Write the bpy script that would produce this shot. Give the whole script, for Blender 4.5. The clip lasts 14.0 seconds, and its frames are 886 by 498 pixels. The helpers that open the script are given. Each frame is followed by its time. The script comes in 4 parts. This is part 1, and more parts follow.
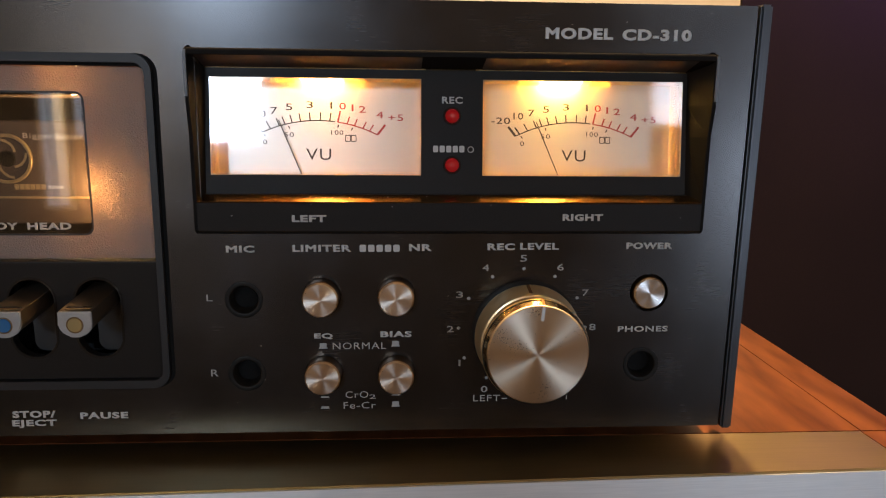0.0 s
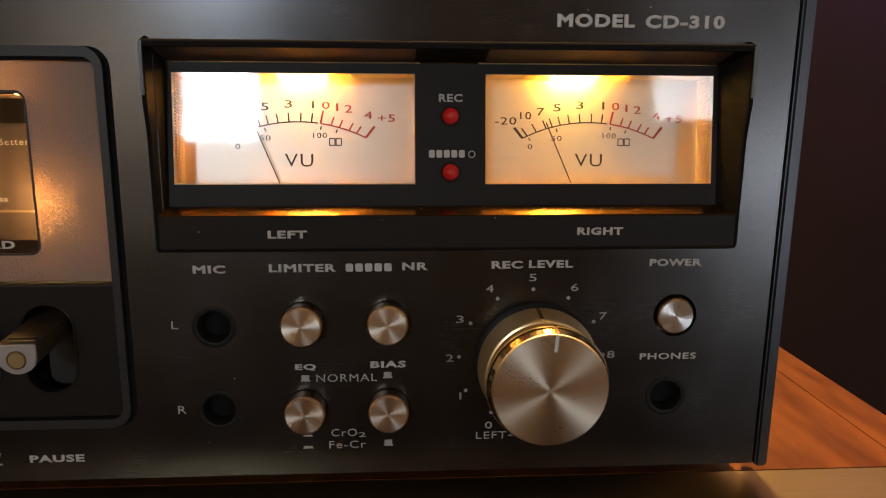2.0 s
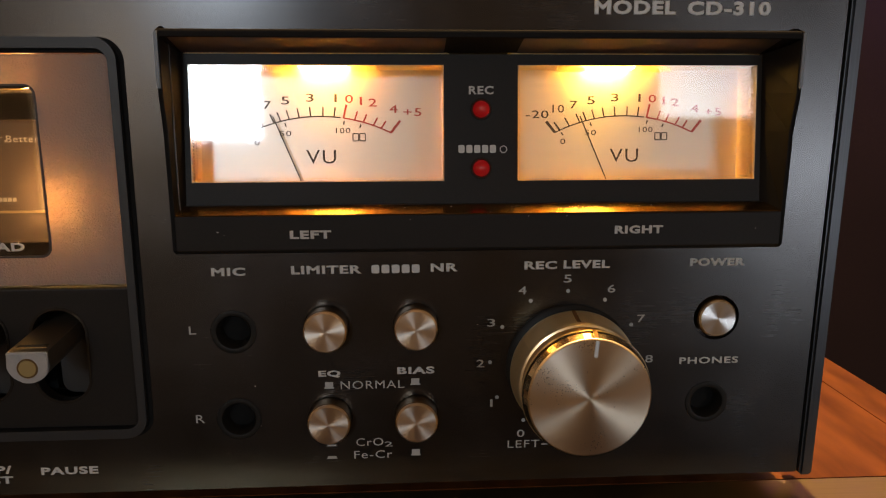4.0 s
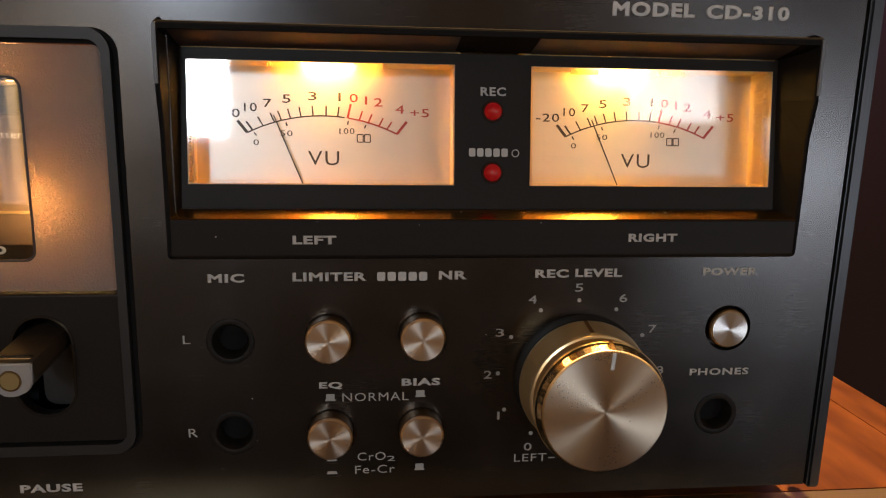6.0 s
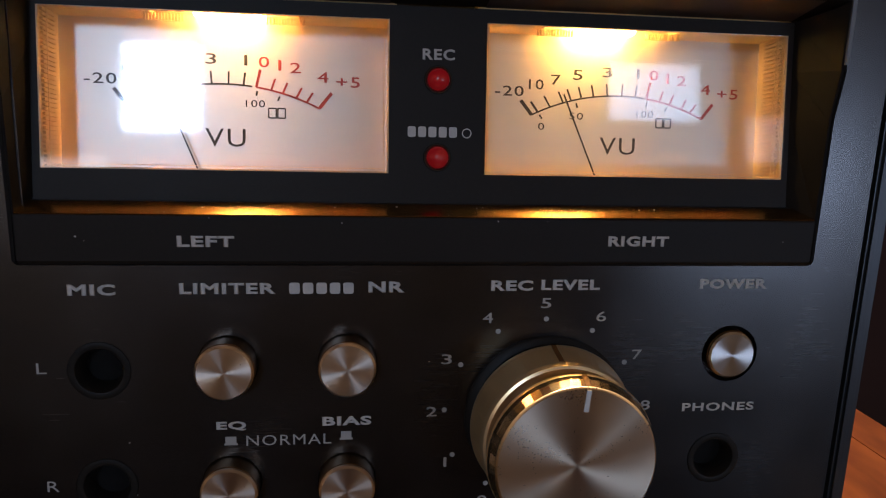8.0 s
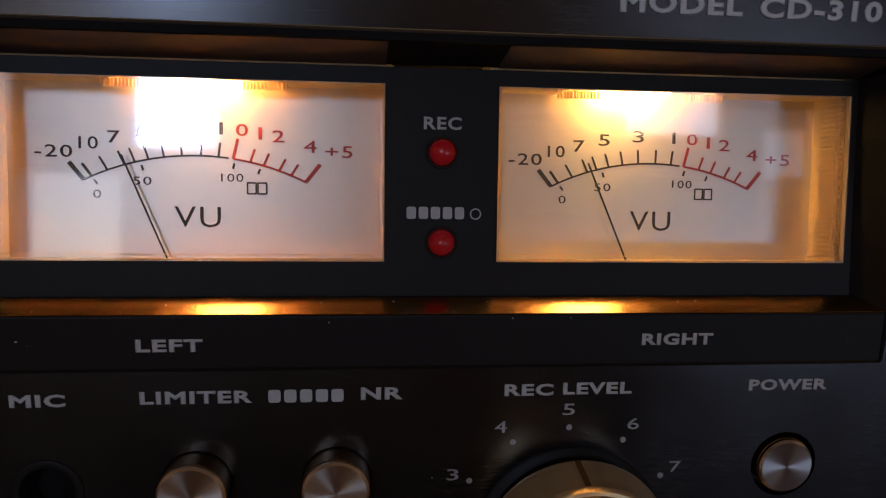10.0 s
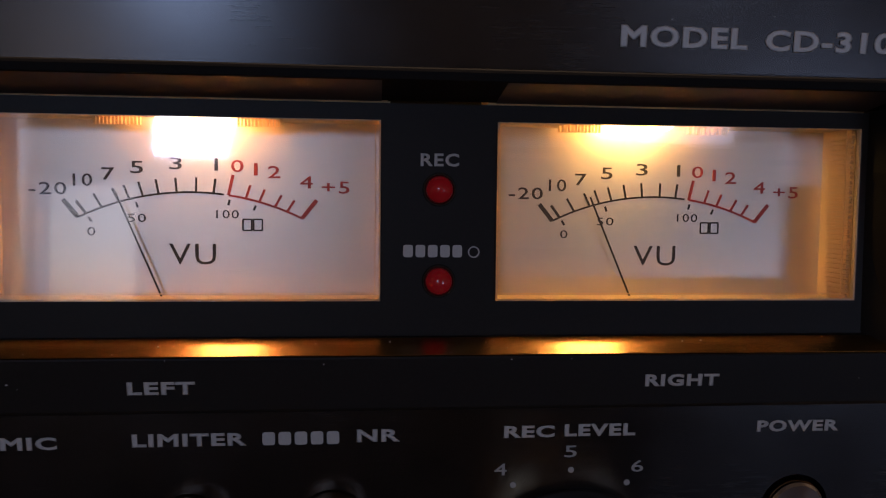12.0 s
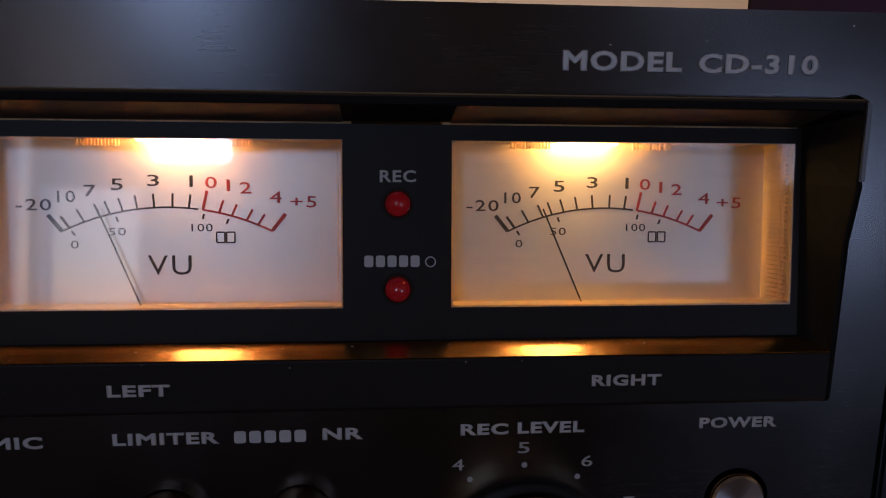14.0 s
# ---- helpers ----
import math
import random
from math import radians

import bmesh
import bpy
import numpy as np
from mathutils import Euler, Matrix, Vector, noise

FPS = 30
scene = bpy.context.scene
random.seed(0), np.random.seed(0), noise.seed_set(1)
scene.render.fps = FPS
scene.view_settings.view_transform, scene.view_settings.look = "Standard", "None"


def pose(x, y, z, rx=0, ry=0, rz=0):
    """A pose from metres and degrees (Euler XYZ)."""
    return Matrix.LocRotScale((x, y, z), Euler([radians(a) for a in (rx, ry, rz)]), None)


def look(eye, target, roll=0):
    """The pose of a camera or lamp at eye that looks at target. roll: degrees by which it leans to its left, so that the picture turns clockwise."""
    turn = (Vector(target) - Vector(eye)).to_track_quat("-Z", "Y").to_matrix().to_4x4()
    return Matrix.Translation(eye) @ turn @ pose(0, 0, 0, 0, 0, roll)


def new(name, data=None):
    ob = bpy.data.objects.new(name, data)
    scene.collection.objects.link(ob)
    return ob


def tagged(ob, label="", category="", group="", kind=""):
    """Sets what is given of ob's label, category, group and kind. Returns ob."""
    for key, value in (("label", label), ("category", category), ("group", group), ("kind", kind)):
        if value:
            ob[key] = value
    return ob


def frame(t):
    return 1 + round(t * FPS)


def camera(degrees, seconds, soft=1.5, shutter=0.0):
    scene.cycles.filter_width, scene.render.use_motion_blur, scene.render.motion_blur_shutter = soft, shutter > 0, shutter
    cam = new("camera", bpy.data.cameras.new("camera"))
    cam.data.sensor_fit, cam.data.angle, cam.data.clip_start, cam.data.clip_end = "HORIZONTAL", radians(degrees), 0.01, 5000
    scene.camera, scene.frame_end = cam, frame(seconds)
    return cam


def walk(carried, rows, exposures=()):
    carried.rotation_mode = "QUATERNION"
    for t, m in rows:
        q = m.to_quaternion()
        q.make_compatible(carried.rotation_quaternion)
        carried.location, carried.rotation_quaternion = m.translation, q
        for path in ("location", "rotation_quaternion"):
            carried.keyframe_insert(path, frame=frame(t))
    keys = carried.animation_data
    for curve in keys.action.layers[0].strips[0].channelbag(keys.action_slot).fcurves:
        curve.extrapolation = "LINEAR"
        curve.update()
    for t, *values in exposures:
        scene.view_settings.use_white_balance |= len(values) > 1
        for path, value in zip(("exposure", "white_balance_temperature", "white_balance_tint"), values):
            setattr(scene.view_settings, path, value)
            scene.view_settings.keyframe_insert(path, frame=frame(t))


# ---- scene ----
cam = camera(61.26, 14.0, soft=1.15)
PATH = [
    (0, (0.00014, -0.21247, 0.12303), (0.01804, 0.08117, 0.06425), 0.61),
    (0.5, (0.00095, -0.20326, 0.12301), (0.02008, 0.09027, 0.06410), 0.57),
    (1, (0.00382, -0.19563, 0.12204), (0.02176, 0.09791, 0.06279), 0.60),
    (1.5, (0.00381, -0.18982, 0.12298), (0.02121, 0.10377, 0.06379), 0.46),
    (2, (0.00212, -0.18523, 0.12349), (0.02029, 0.10808, 0.06313), 0.30),
    (2.5, (0.00330, -0.17729, 0.12141), (0.02013, 0.11623, 0.06171), -0.14),
    (3, (0.00042, -0.17591, 0.12088), (0.01605, 0.11755, 0.06055), -0.27),
    (5.5, (-0.00983, -0.17494, 0.12320), (0.01539, 0.11787, 0.06294), 0.92),
    (6, (-0.01372, -0.16791, 0.12175), (0.01735, 0.12434, 0.06152), 1.04),
    (6.5, (-0.01468, -0.15864, 0.11947), (0.02273, 0.13283, 0.05909), 1.18),
    (7, (-0.00951, -0.14773, 0.11548), (0.03005, 0.14332, 0.05447), 1.62),
    (9.5, (0.00225, -0.11795, 0.12148), (0.03637, 0.17435, 0.06323), 1.69),
    (10, (0.00328, -0.11142, 0.12557), (0.03562, 0.18143, 0.06908), 1.48),
    (10.5, (0.00378, -0.10861, 0.12685), (0.03410, 0.18475, 0.07185), 1.38),
    (11, (0.00349, -0.10649, 0.12871), (0.03227, 0.18705, 0.07390), 1.37),
    (11.5, (0.00450, -0.10597, 0.12985), (0.03299, 0.18738, 0.07387), 1.28),
    (12, (0.00615, -0.10837, 0.12986), (0.03262, 0.18562, 0.07626), 1.17),
    (12.5, (0.00514, -0.11012, 0.13198), (0.03312, 0.18327, 0.07596), 1.36),
    (13, (0.00706, -0.11307, 0.13169), (0.03480, 0.18039, 0.07590), 1.15),
    (13.5, (0.00985, -0.11524, 0.13310), (0.03661, 0.17856, 0.07864), 0.88),
    (14, (0.01273, -0.11669, 0.13293), (0.03788, 0.17746, 0.07962), 0.72),
]
EXPOSURES = [(0.0, 1.10, 6200, 8), (2.5, 0.84, 7200, 9), (5.0, 0.94, 7200, 10), (6.0, 0.98, 7200, 11), (7.2, 0.64, 5600, 12), (9.3, 0.42, 5700, 15), (11.0, -0.34, 5500, 20), (14.0, -0.30, 5250, 22)]
walk(cam, [(t, look(eye, target, roll)) for t, eye, target, roll in PATH], EXPOSURES)

# ---------- world and lights ----------
world = bpy.data.worlds.new("world")
scene.world = world
world.use_nodes = True
_wn = world.node_tree.nodes
_sky = _wn.new("ShaderNodeTexSky")
_sky.sky_type, _sky.sun_disc, _sky.sun_elevation, _sky.sun_rotation = "NISHITA", False, radians(25), radians(200)
world.node_tree.links.new(_sky.outputs[0], _wn["Background"].inputs[0])
_wn["Background"].inputs[1].default_value = 0.06


def lamp(name, kind, at, target, power, colour, size=0.1, size_y=None, shape="DISK"):
    d = bpy.data.lights.new(name, kind)
    d.energy, d.color = power, colour
    if kind == "AREA":
        d.shape, d.size = shape, size
        if size_y:
            d.size_y = size_y
    else:
        d.shadow_soft_size = size
    ob = new(name, d)
    ob.matrix_world = look(at, target)
    return ob


# daylight in the windows behind the camera, and the warm ceiling lamp overhead;
# c and f are added panels for the panel sheen and the meter veil
lamp("window_light_a", "AREA", (-0.505, -1.985, 0.585), (-0.505, 0, 0.585), 3.8, (0.62, 0.79, 1.0), 0.20, 0.23, "RECTANGLE")
lamp("window_light_b", "AREA", (0.91, -1.985, 0.615), (0.91, 0, 0.615), 0.42, (0.80, 0.88, 1.0), 0.28, 0.17, "RECTANGLE")
# added low panel that puts a bluish sheen on the right of the front
lamp("sheen_light_c", "AREA", (1.27, -1.985, -0.10), (1.27, 0, -0.10), 3.0, (0.68, 0.81, 1.0), 0.56, 0.24, "RECTANGLE")
lamp("window_light_d", "AREA", (-0.975, -1.985, 0.35), (-0.975, 0, 0.35), 0.10, (0.80, 0.86, 1.0), 0.06, 1.08, "RECTANGLE")
# added dim panel that lays a pale veil over the left meter cover
lamp("veil_light_f", "AREA", (-0.78, -1.985, 0.20), (-0.78, 0, 0.20), 0.16, (0.74, 0.81, 1.0), 0.26, 0.38, "RECTANGLE")
lamp("window_light_e", "AREA", (1.26, -1.985, 0.48), (1.26, 0, 0.48), 0.035, (0.80, 0.88, 1.0), 0.12, 0.14, "RECTANGLE")
lamp("ceiling_light", "POINT", (0.12, 0.24, 1.28), (0.12, 0.24, 0), 74, (1.0, 0.66, 0.32), 0.03)
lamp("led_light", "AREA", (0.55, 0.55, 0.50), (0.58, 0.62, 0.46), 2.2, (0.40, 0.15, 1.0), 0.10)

# ---------- materials ----------
def material(name):
    m = bpy.data.materials.new(name)
    m.use_nodes = True
    return m, m.node_tree.nodes, m.node_tree.links, m.node_tree.nodes["Principled BSDF"]


def surface(name, colour, rough=0.5, metal=0.0, grain=0.0, scale=(400, 400, 400), bump=0.0, stain=0.0, stain_scale=25.0,
            coat=0.0, emit=None, power=0.0, spec=0.5, brushed=0.0):
    """Principled surface with fine grain (stretched noise), larger stains, and relief; noise sizes are per metre."""
    m, n, l, p = material(name)
    p.inputs["Base Color"].default_value = (*colour, 1)
    p.inputs["Roughness"].default_value, p.inputs["Metallic"].default_value = rough, metal
    p.inputs["Coat Weight"].default_value = coat
    p.inputs["Coat Roughness"].default_value = 0.08
    p.inputs["Specular IOR Level"].default_value = spec
    if brushed:
        up = n.new("ShaderNodeCombineXYZ")
        up.inputs[2].default_value = 1
        p.inputs["Anisotropic"].default_value = brushed
        l.new(up.outputs[0], p.inputs["Tangent"])
    if emit:
        p.inputs["Emission Color"].default_value = (*emit, 1)
        p.inputs["Emission Strength"].default_value = power
    if grain or bump or stain:
        co = n.new("ShaderNodeTexCoord")
        mp = n.new("ShaderNodeMapping")
        mp.inputs["Scale"].default_value = scale
        l.new(co.outputs["Object"], mp.inputs[0])
        fine = n.new("ShaderNodeTexNoise")
        fine.inputs["Scale"].default_value, fine.inputs["Detail"].default_value = 1.0, 5.0
        l.new(mp.outputs[0], fine.inputs[0])
        wide = n.new("ShaderNodeTexNoise")
        wide.inputs["Scale"].default_value, wide.inputs["Detail"].default_value = stain_scale, 3.0
        l.new(co.outputs["Object"], wide.inputs[0])
        a = n.new("ShaderNodeMapRange")
        a.inputs[3].default_value, a.inputs[4].default_value = 1 - grain, 1 + grain
        l.new(fine.outputs[0], a.inputs[0])
        b = n.new("ShaderNodeMapRange")
        b.inputs[3].default_value, b.inputs[4].default_value = 1 - stain, 1 + stain
        l.new(wide.outputs[0], b.inputs[0])
        t = n.new("ShaderNodeMath")
        t.operation = "MULTIPLY"
        l.new(a.outputs[0], t.inputs[0]), l.new(b.outputs[0], t.inputs[1])
        mix = n.new("ShaderNodeVectorMath")
        mix.operation = "SCALE"
        mix.inputs[0].default_value = colour
        l.new(t.outputs[0], mix.inputs["Scale"])
        l.new(mix.outputs[0], p.inputs["Base Color"])
        r = n.new("ShaderNodeMath")
        r.operation = "MULTIPLY"
        r.inputs[1].default_value = rough
        l.new(t.outputs[0], r.inputs[0]), l.new(r.outputs[0], p.inputs["Roughness"])
        if bump:
            bp = n.new("ShaderNodeBump")
            bp.inputs["Strength"].default_value, bp.inputs["Distance"].default_value = bump, 0.0002
            l.new(fine.outputs[0], bp.inputs["Height"])
            l.new(bp.outputs[0], p.inputs["Normal"])
    return m


def spun(name, colour, rough=0.28, aniso=0.85):
    """Turned metal: highlights fan out from the axis."""
    m, n, l, p = material(name)
    p.inputs["Base Color"].default_value = (*colour, 1)
    p.inputs["Metallic"].default_value, p.inputs["Roughness"].default_value = 1.0, rough
    p.inputs["Anisotropic"].default_value = aniso
    tg = n.new("ShaderNodeTangent")
    tg.direction_type, tg.axis = "RADIAL", "Y"
    l.new(tg.outputs[0], p.inputs["Tangent"])
    # fine unevenness of the turning and faint finger marks
    co, fine, marks = n.new("ShaderNodeTexCoord"), n.new("ShaderNodeTexNoise"), n.new("ShaderNodeTexNoise")
    fine.inputs["Scale"].default_value, marks.inputs["Scale"].default_value = 2600, 110
    blend, span = n.new("ShaderNodeMath"), n.new("ShaderNodeMapRange")
    blend.operation = "ADD"
    span.inputs["From Min"].default_value, span.inputs["From Max"].default_value = 0.6, 1.4
    span.inputs["To Min"].default_value, span.inputs["To Max"].default_value = rough * 0.85, rough * 1.15
    for k, tex in enumerate((fine, marks)):
        l.new(co.outputs["Object"], tex.inputs["Vector"])
        l.new(tex.outputs["Fac"], blend.inputs[k])
    l.new(blend.outputs[0], span.inputs["Value"])
    l.new(span.outputs["Result"], p.inputs["Roughness"])
    return m


def clear(name, tint=(1, 1, 1), gloss=0.02, face_on=0.04):
    """A thin clear pane: see-through, with mirror-like gloss."""
    m, n, l, p = material(name)
    n.remove(p)
    out = n["Material Output"]
    tr, gl, mx, fr = n.new("ShaderNodeBsdfTransparent"), n.new("ShaderNodeBsdfGlossy"), n.new("ShaderNodeMixShader"), n.new("ShaderNodeLayerWeight")
    pw, ma = n.new("ShaderNodeMath"), n.new("ShaderNodeMath")
    pw.operation, ma.operation = "POWER", "MULTIPLY_ADD"
    pw.inputs[1].default_value, ma.inputs[1].default_value, ma.inputs[2].default_value = 5.0, 0.9, face_on
    l.new(fr.outputs["Facing"], pw.inputs[0]), l.new(pw.outputs[0], ma.inputs[0])
    tr.inputs[0].default_value = (*tint, 1)
    gl.inputs["Roughness"].default_value = gloss
    fr.inputs[0].default_value = 0.5
    l.new(ma.outputs[0], mx.inputs[0]), l.new(tr.outputs[0], mx.inputs[1]), l.new(gl.outputs[0], mx.inputs[2])
    l.new(mx.outputs[0], out.inputs[0])
    return m


def frosted(name, colour, through_colour, share=0.5, rough=0.35, scale=900, bump=0.3):
    """Translucent plastic with a pebbled skin."""
    m, n, l, p = material(name)
    out = n["Material Output"]
    p.inputs["Base Color"].default_value, p.inputs["Roughness"].default_value = (*colour, 1), rough
    tl, mx = n.new("ShaderNodeBsdfTranslucent"), n.new("ShaderNodeMixShader")
    tl.inputs[0].default_value = (*through_colour, 1)
    mx.inputs[0].default_value = share
    co, ns, bp = n.new("ShaderNodeTexCoord"), n.new("ShaderNodeTexNoise"), n.new("ShaderNodeBump")
    ns.inputs["Scale"].default_value, ns.inputs["Detail"].default_value = scale, 4
    bp.inputs["Strength"].default_value, bp.inputs["Distance"].default_value = bump, 0.0004
    l.new(co.outputs["Object"], ns.inputs[0]), l.new(ns.outputs[0], bp.inputs["Height"])
    l.new(bp.outputs[0], p.inputs["Normal"]), l.new(bp.outputs[0], tl.inputs["Normal"])
    l.new(p.outputs[0], mx.inputs[1]), l.new(tl.outputs[0], mx.inputs[2]), l.new(mx.outputs[0], out.inputs[0])
    return m


def wood(name, dark, light, rough=0.35, along="Y"):
    m, n, l, p = material(name)
    co, mp, w, ns, rp = (n.new("ShaderNodeTexCoord"), n.new("ShaderNodeMapping"), n.new("ShaderNodeTexWave"), n.new("ShaderNodeTexNoise"),
                         n.new("ShaderNodeValToRGB"))
    mp.inputs["Scale"].default_value = (26, 5, 26) if along == "Y" else (5, 26, 26)
    w.inputs["Scale"].default_value, w.inputs["Distortion"].default_value, w.inputs["Detail"].default_value = 0.6, 9.0, 4.0
    ns.inputs["Scale"].default_value, ns.inputs["Detail"].default_value = 6.0, 8.0
    l.new(co.outputs["Object"], mp.inputs[0]), l.new(mp.outputs[0], w.inputs[0]), l.new(mp.outputs[0], ns.inputs[0])
    mx = n.new("ShaderNodeMath")
    mx.operation = "MULTIPLY_ADD"
    mx.inputs[1].default_value = 0.16
    l.new(w.outputs["Fac"], mx.inputs[0]), l.new(ns.outputs[0], mx.inputs[2])
    rp.color_ramp.elements[0].position, rp.color_ramp.elements[1].position = 0.35, 0.85
    rp.color_ramp.elements[0].color, rp.color_ramp.elements[1].color = (*dark, 1), (*light, 1)
    l.new(mx.outputs[0], rp.inputs[0]), l.new(rp.outputs[0], p.inputs["Base Color"])
    p.inputs["Roughness"].default_value, p.inputs["Specular IOR Level"].default_value = rough, 0.3
    return m


BRUSHED = surface("black_brushed_aluminium", (0.072, 0.069, 0.069), 0.25, 0.96, grain=0.14, scale=(130, 3400, 3400), bump=0.045, stain=0.30, stain_scale=40, brushed=0.45)
BLACK = surface("black_moulded_plastic", (0.0165, 0.013, 0.0105), 0.48, spec=0.18, grain=0.25, scale=(1500, 1500, 1500), bump=0.08, stain=0.15)
BLACK_GLOSS = surface("glossy_black_plastic", (0.020, 0.016, 0.013), 0.16, grain=0.15, scale=(900, 900, 900), stain=0.2, stain_scale=60)
# near-black that stands in for the shade inside gaps, slots and sockets
RECESS_SHADE = surface("recess_shade_black", (0.008, 0.0075, 0.007), 0.7, spec=0.1)
GREY_PLASTIC = surface("grey_plastic", (0.020, 0.019, 0.019), 0.45, grain=0.1, scale=(1200, 1200, 1200), bump=0.04)
TRIM = surface("dark_anodised_trim", (0.072, 0.074, 0.080), 0.36, 0.85, grain=0.2, scale=(3000, 3000, 80), bump=0.1, stain=0.2)
STEEL = surface("black_painted_steel", (0.02, 0.02, 0.022), 0.5, grain=0.2, scale=(900, 900, 900), bump=0.1)
PRINT = surface("pale_grey_print", (0.59, 0.56, 0.52), 0.6, grain=0.10, scale=(2500, 2500, 2500))
PRINT_BRIGHT = surface("bright_grey_print", (0.74, 0.72, 0.69), 0.5, grain=0.08, scale=(2500, 2500, 2500))
PRINT_DIM = surface("thin_grey_print", (0.42, 0.40, 0.37), 0.6, grain=0.10, scale=(2500, 2500, 2500))
INK = surface("black_scale_ink", (0.025, 0.02, 0.018), 0.6, grain=0.1, scale=(2500, 2500, 2500))
INK_RED = surface("red_scale_ink", (0.36, 0.035, 0.035), 0.6, grain=0.1, scale=(2500, 2500, 2500))
FACE = surface("satin_meter_face", (0.74, 0.69, 0.62), 0.40, 0.75, grain=0.12, scale=(45, 2300, 2300), bump=0.09, stain=0.05, brushed=0.4)
AMBER_WALL = surface("amber_meter_wall", (0.82, 0.61, 0.30), 0.35, grain=0.08, scale=(800, 800, 800))
SPUN = spun("spun_aluminium", (0.86, 0.72, 0.555), 0.30, 0.85)
SPUN_SMALL = spun("spun_aluminium_button", (0.94, 0.82, 0.70), 0.31, 0.85)
SPUN_WHITE = spun("spun_bright_aluminium", (0.84, 0.82, 0.80), 0.22)
GOLD = surface("polished_champagne_metal", (0.92, 0.72, 0.44), 0.17, 1.0, grain=0.1, scale=(900, 900, 900), stain=0.1, stain_scale=80)
CHAMPAGNE_RING = surface("polished_champagne_rim", (0.95, 0.72, 0.40), 0.30, 0.72, grain=0.05, scale=(300, 300, 300), stain=0.08, stain_scale=80)
REAR_RING = surface("satin_champagne_metal", (1.0, 0.74, 0.38), 0.36, 0.78, grain=0.05, scale=(300, 300, 300), stain=0.08, stain_scale=80)
AMBER_GROOVE = surface("amber_brown_lacquer", (0.22, 0.10, 0.025), 0.4, 0.3, grain=0.1, scale=(900, 900, 900))
BRONZE_BAND = surface("polished_brown_metal", (0.40, 0.25, 0.11), 0.30, 0.7, grain=0.15, scale=(1200, 1200, 1200))
INNER = surface("satin_black_inner_wall", (0.010, 0.008, 0.0065), 0.55, spec=0.15, grain=0.15, scale=(900, 900, 900), stain=0.15, stain_scale=60)
BUTTON_SHAFT = surface("dark_bronze_shaft", (0.30, 0.19, 0.095), 0.30, 1.0, grain=0.1, scale=(900, 900, 900))
DOOR_LIP = surface("brown_translucent_lip", (0.30, 0.13, 0.065), 0.30, grain=0.1, scale=(900, 900, 900), stain=0.2, stain_scale=40)
GOLD_DULL = surface("dull_bronze_metal", (0.30, 0.20, 0.10), 0.32, 1.0, grain=0.2, scale=(900, 900, 900))
SILVER = surface("brushed_silver_aluminium", (0.90, 0.88, 0.86), 0.50, 0.6, brushed=0.75, grain=0.12, scale=(50, 2500, 2500), bump=0.08, stain=0.06)
CHAMPAGNE = surface("champagne_aluminium", (0.60, 0.45, 0.22), 0.33, 0.97, grain=0.12, scale=(50, 2500, 2500), bump=0.06, stain=0.08)
LED = surface("red_led_lens", (0.33, 0.008, 0.012), 0.18, coat=0.6, emit=(1.0, 0.02, 0.02), power=0.05)
BULB_DIM = surface("lit_dim_bulb", (1, 0.8, 0.5), 0.4, emit=(1.0, 0.57, 0.11), power=56)
BULB = surface("lit_bulb", (1, 0.8, 0.5), 0.4, emit=(1.0, 0.50, 0.11), power=44)
# glow of the added fill that brightens the ledge in the bay
BULB_FILL = surface("ledge_fill_glow", (1, 0.8, 0.5), 0.4, emit=(1.0, 0.58, 0.22), power=90)
BULB_DECK = surface("lit_well_bulb", (1, 0.8, 0.5), 0.4, emit=(1.0, 0.58, 0.22), power=280)
PANE = clear("clear_acrylic", gloss=0.045, face_on=0.07)
PANE_SMOKED = clear("smoked_acrylic", (0.84, 0.80, 0.76), gloss=0.03, face_on=0.09)
FROST = frosted("frosted_bronze_door", (0.27, 0.235, 0.22), (0.85, 0.64, 0.44), 0.30, 0.22, 2600, 0.7)
JACK = surface("matt_black_bakelite", (0.012, 0.010, 0.008), 0.50, spec=0.22, grain=0.2, scale=(1500, 1500, 1500))
KEY_BAR = surface("satin_bronze_key", (0.27, 0.21, 0.15), 0.34, 0.85, grain=0.12, scale=(1500, 1500, 1500), stain=0.15, stain_scale=120)
KEY_FACE = surface("satin_key_metal", (0.46, 0.45, 0.44), 0.38, 0.5, grain=0.08, scale=(2000, 2000, 2000), stain=0.1, stain_scale=200)
HOOD_GREY = surface("dark_grey_moulding", (0.016, 0.0145, 0.0135), 0.62, grain=0.15, scale=(1500, 1500, 1500), bump=0.05, stain=0.15, spec=0.03)
# lighter grey than the hood: the highlight on its front edges is in the colour
HOOD_EDGE_LIT = surface("lit_grey_edge", (0.13, 0.13, 0.135), 0.38, grain=0.15, scale=(1500, 1500, 1500), bump=0.04, stain=0.2, stain_scale=80, spec=0.6)
# darkened copy of the lip bronze: the shade under the brow is in its colour
LIP_SHADED = surface("shaded_bronze_gloss", (0.115, 0.085, 0.085), 0.5, 0.9, grain=0.15, scale=(900, 900, 900), stain=0.2, stain_scale=60)
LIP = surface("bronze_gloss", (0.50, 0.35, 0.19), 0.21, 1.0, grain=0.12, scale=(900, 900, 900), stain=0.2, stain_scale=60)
RIB = frosted("ribbed_diffuser", (0.75, 0.62, 0.42), (0.9, 0.7, 0.4), 0.5, 0.3, 300, 0.05)
CASSETTE = surface("smoke_grey_cassette_shell", (0.095, 0.073, 0.060), 0.22, grain=0.2, scale=(700, 700, 700), stain=0.2)
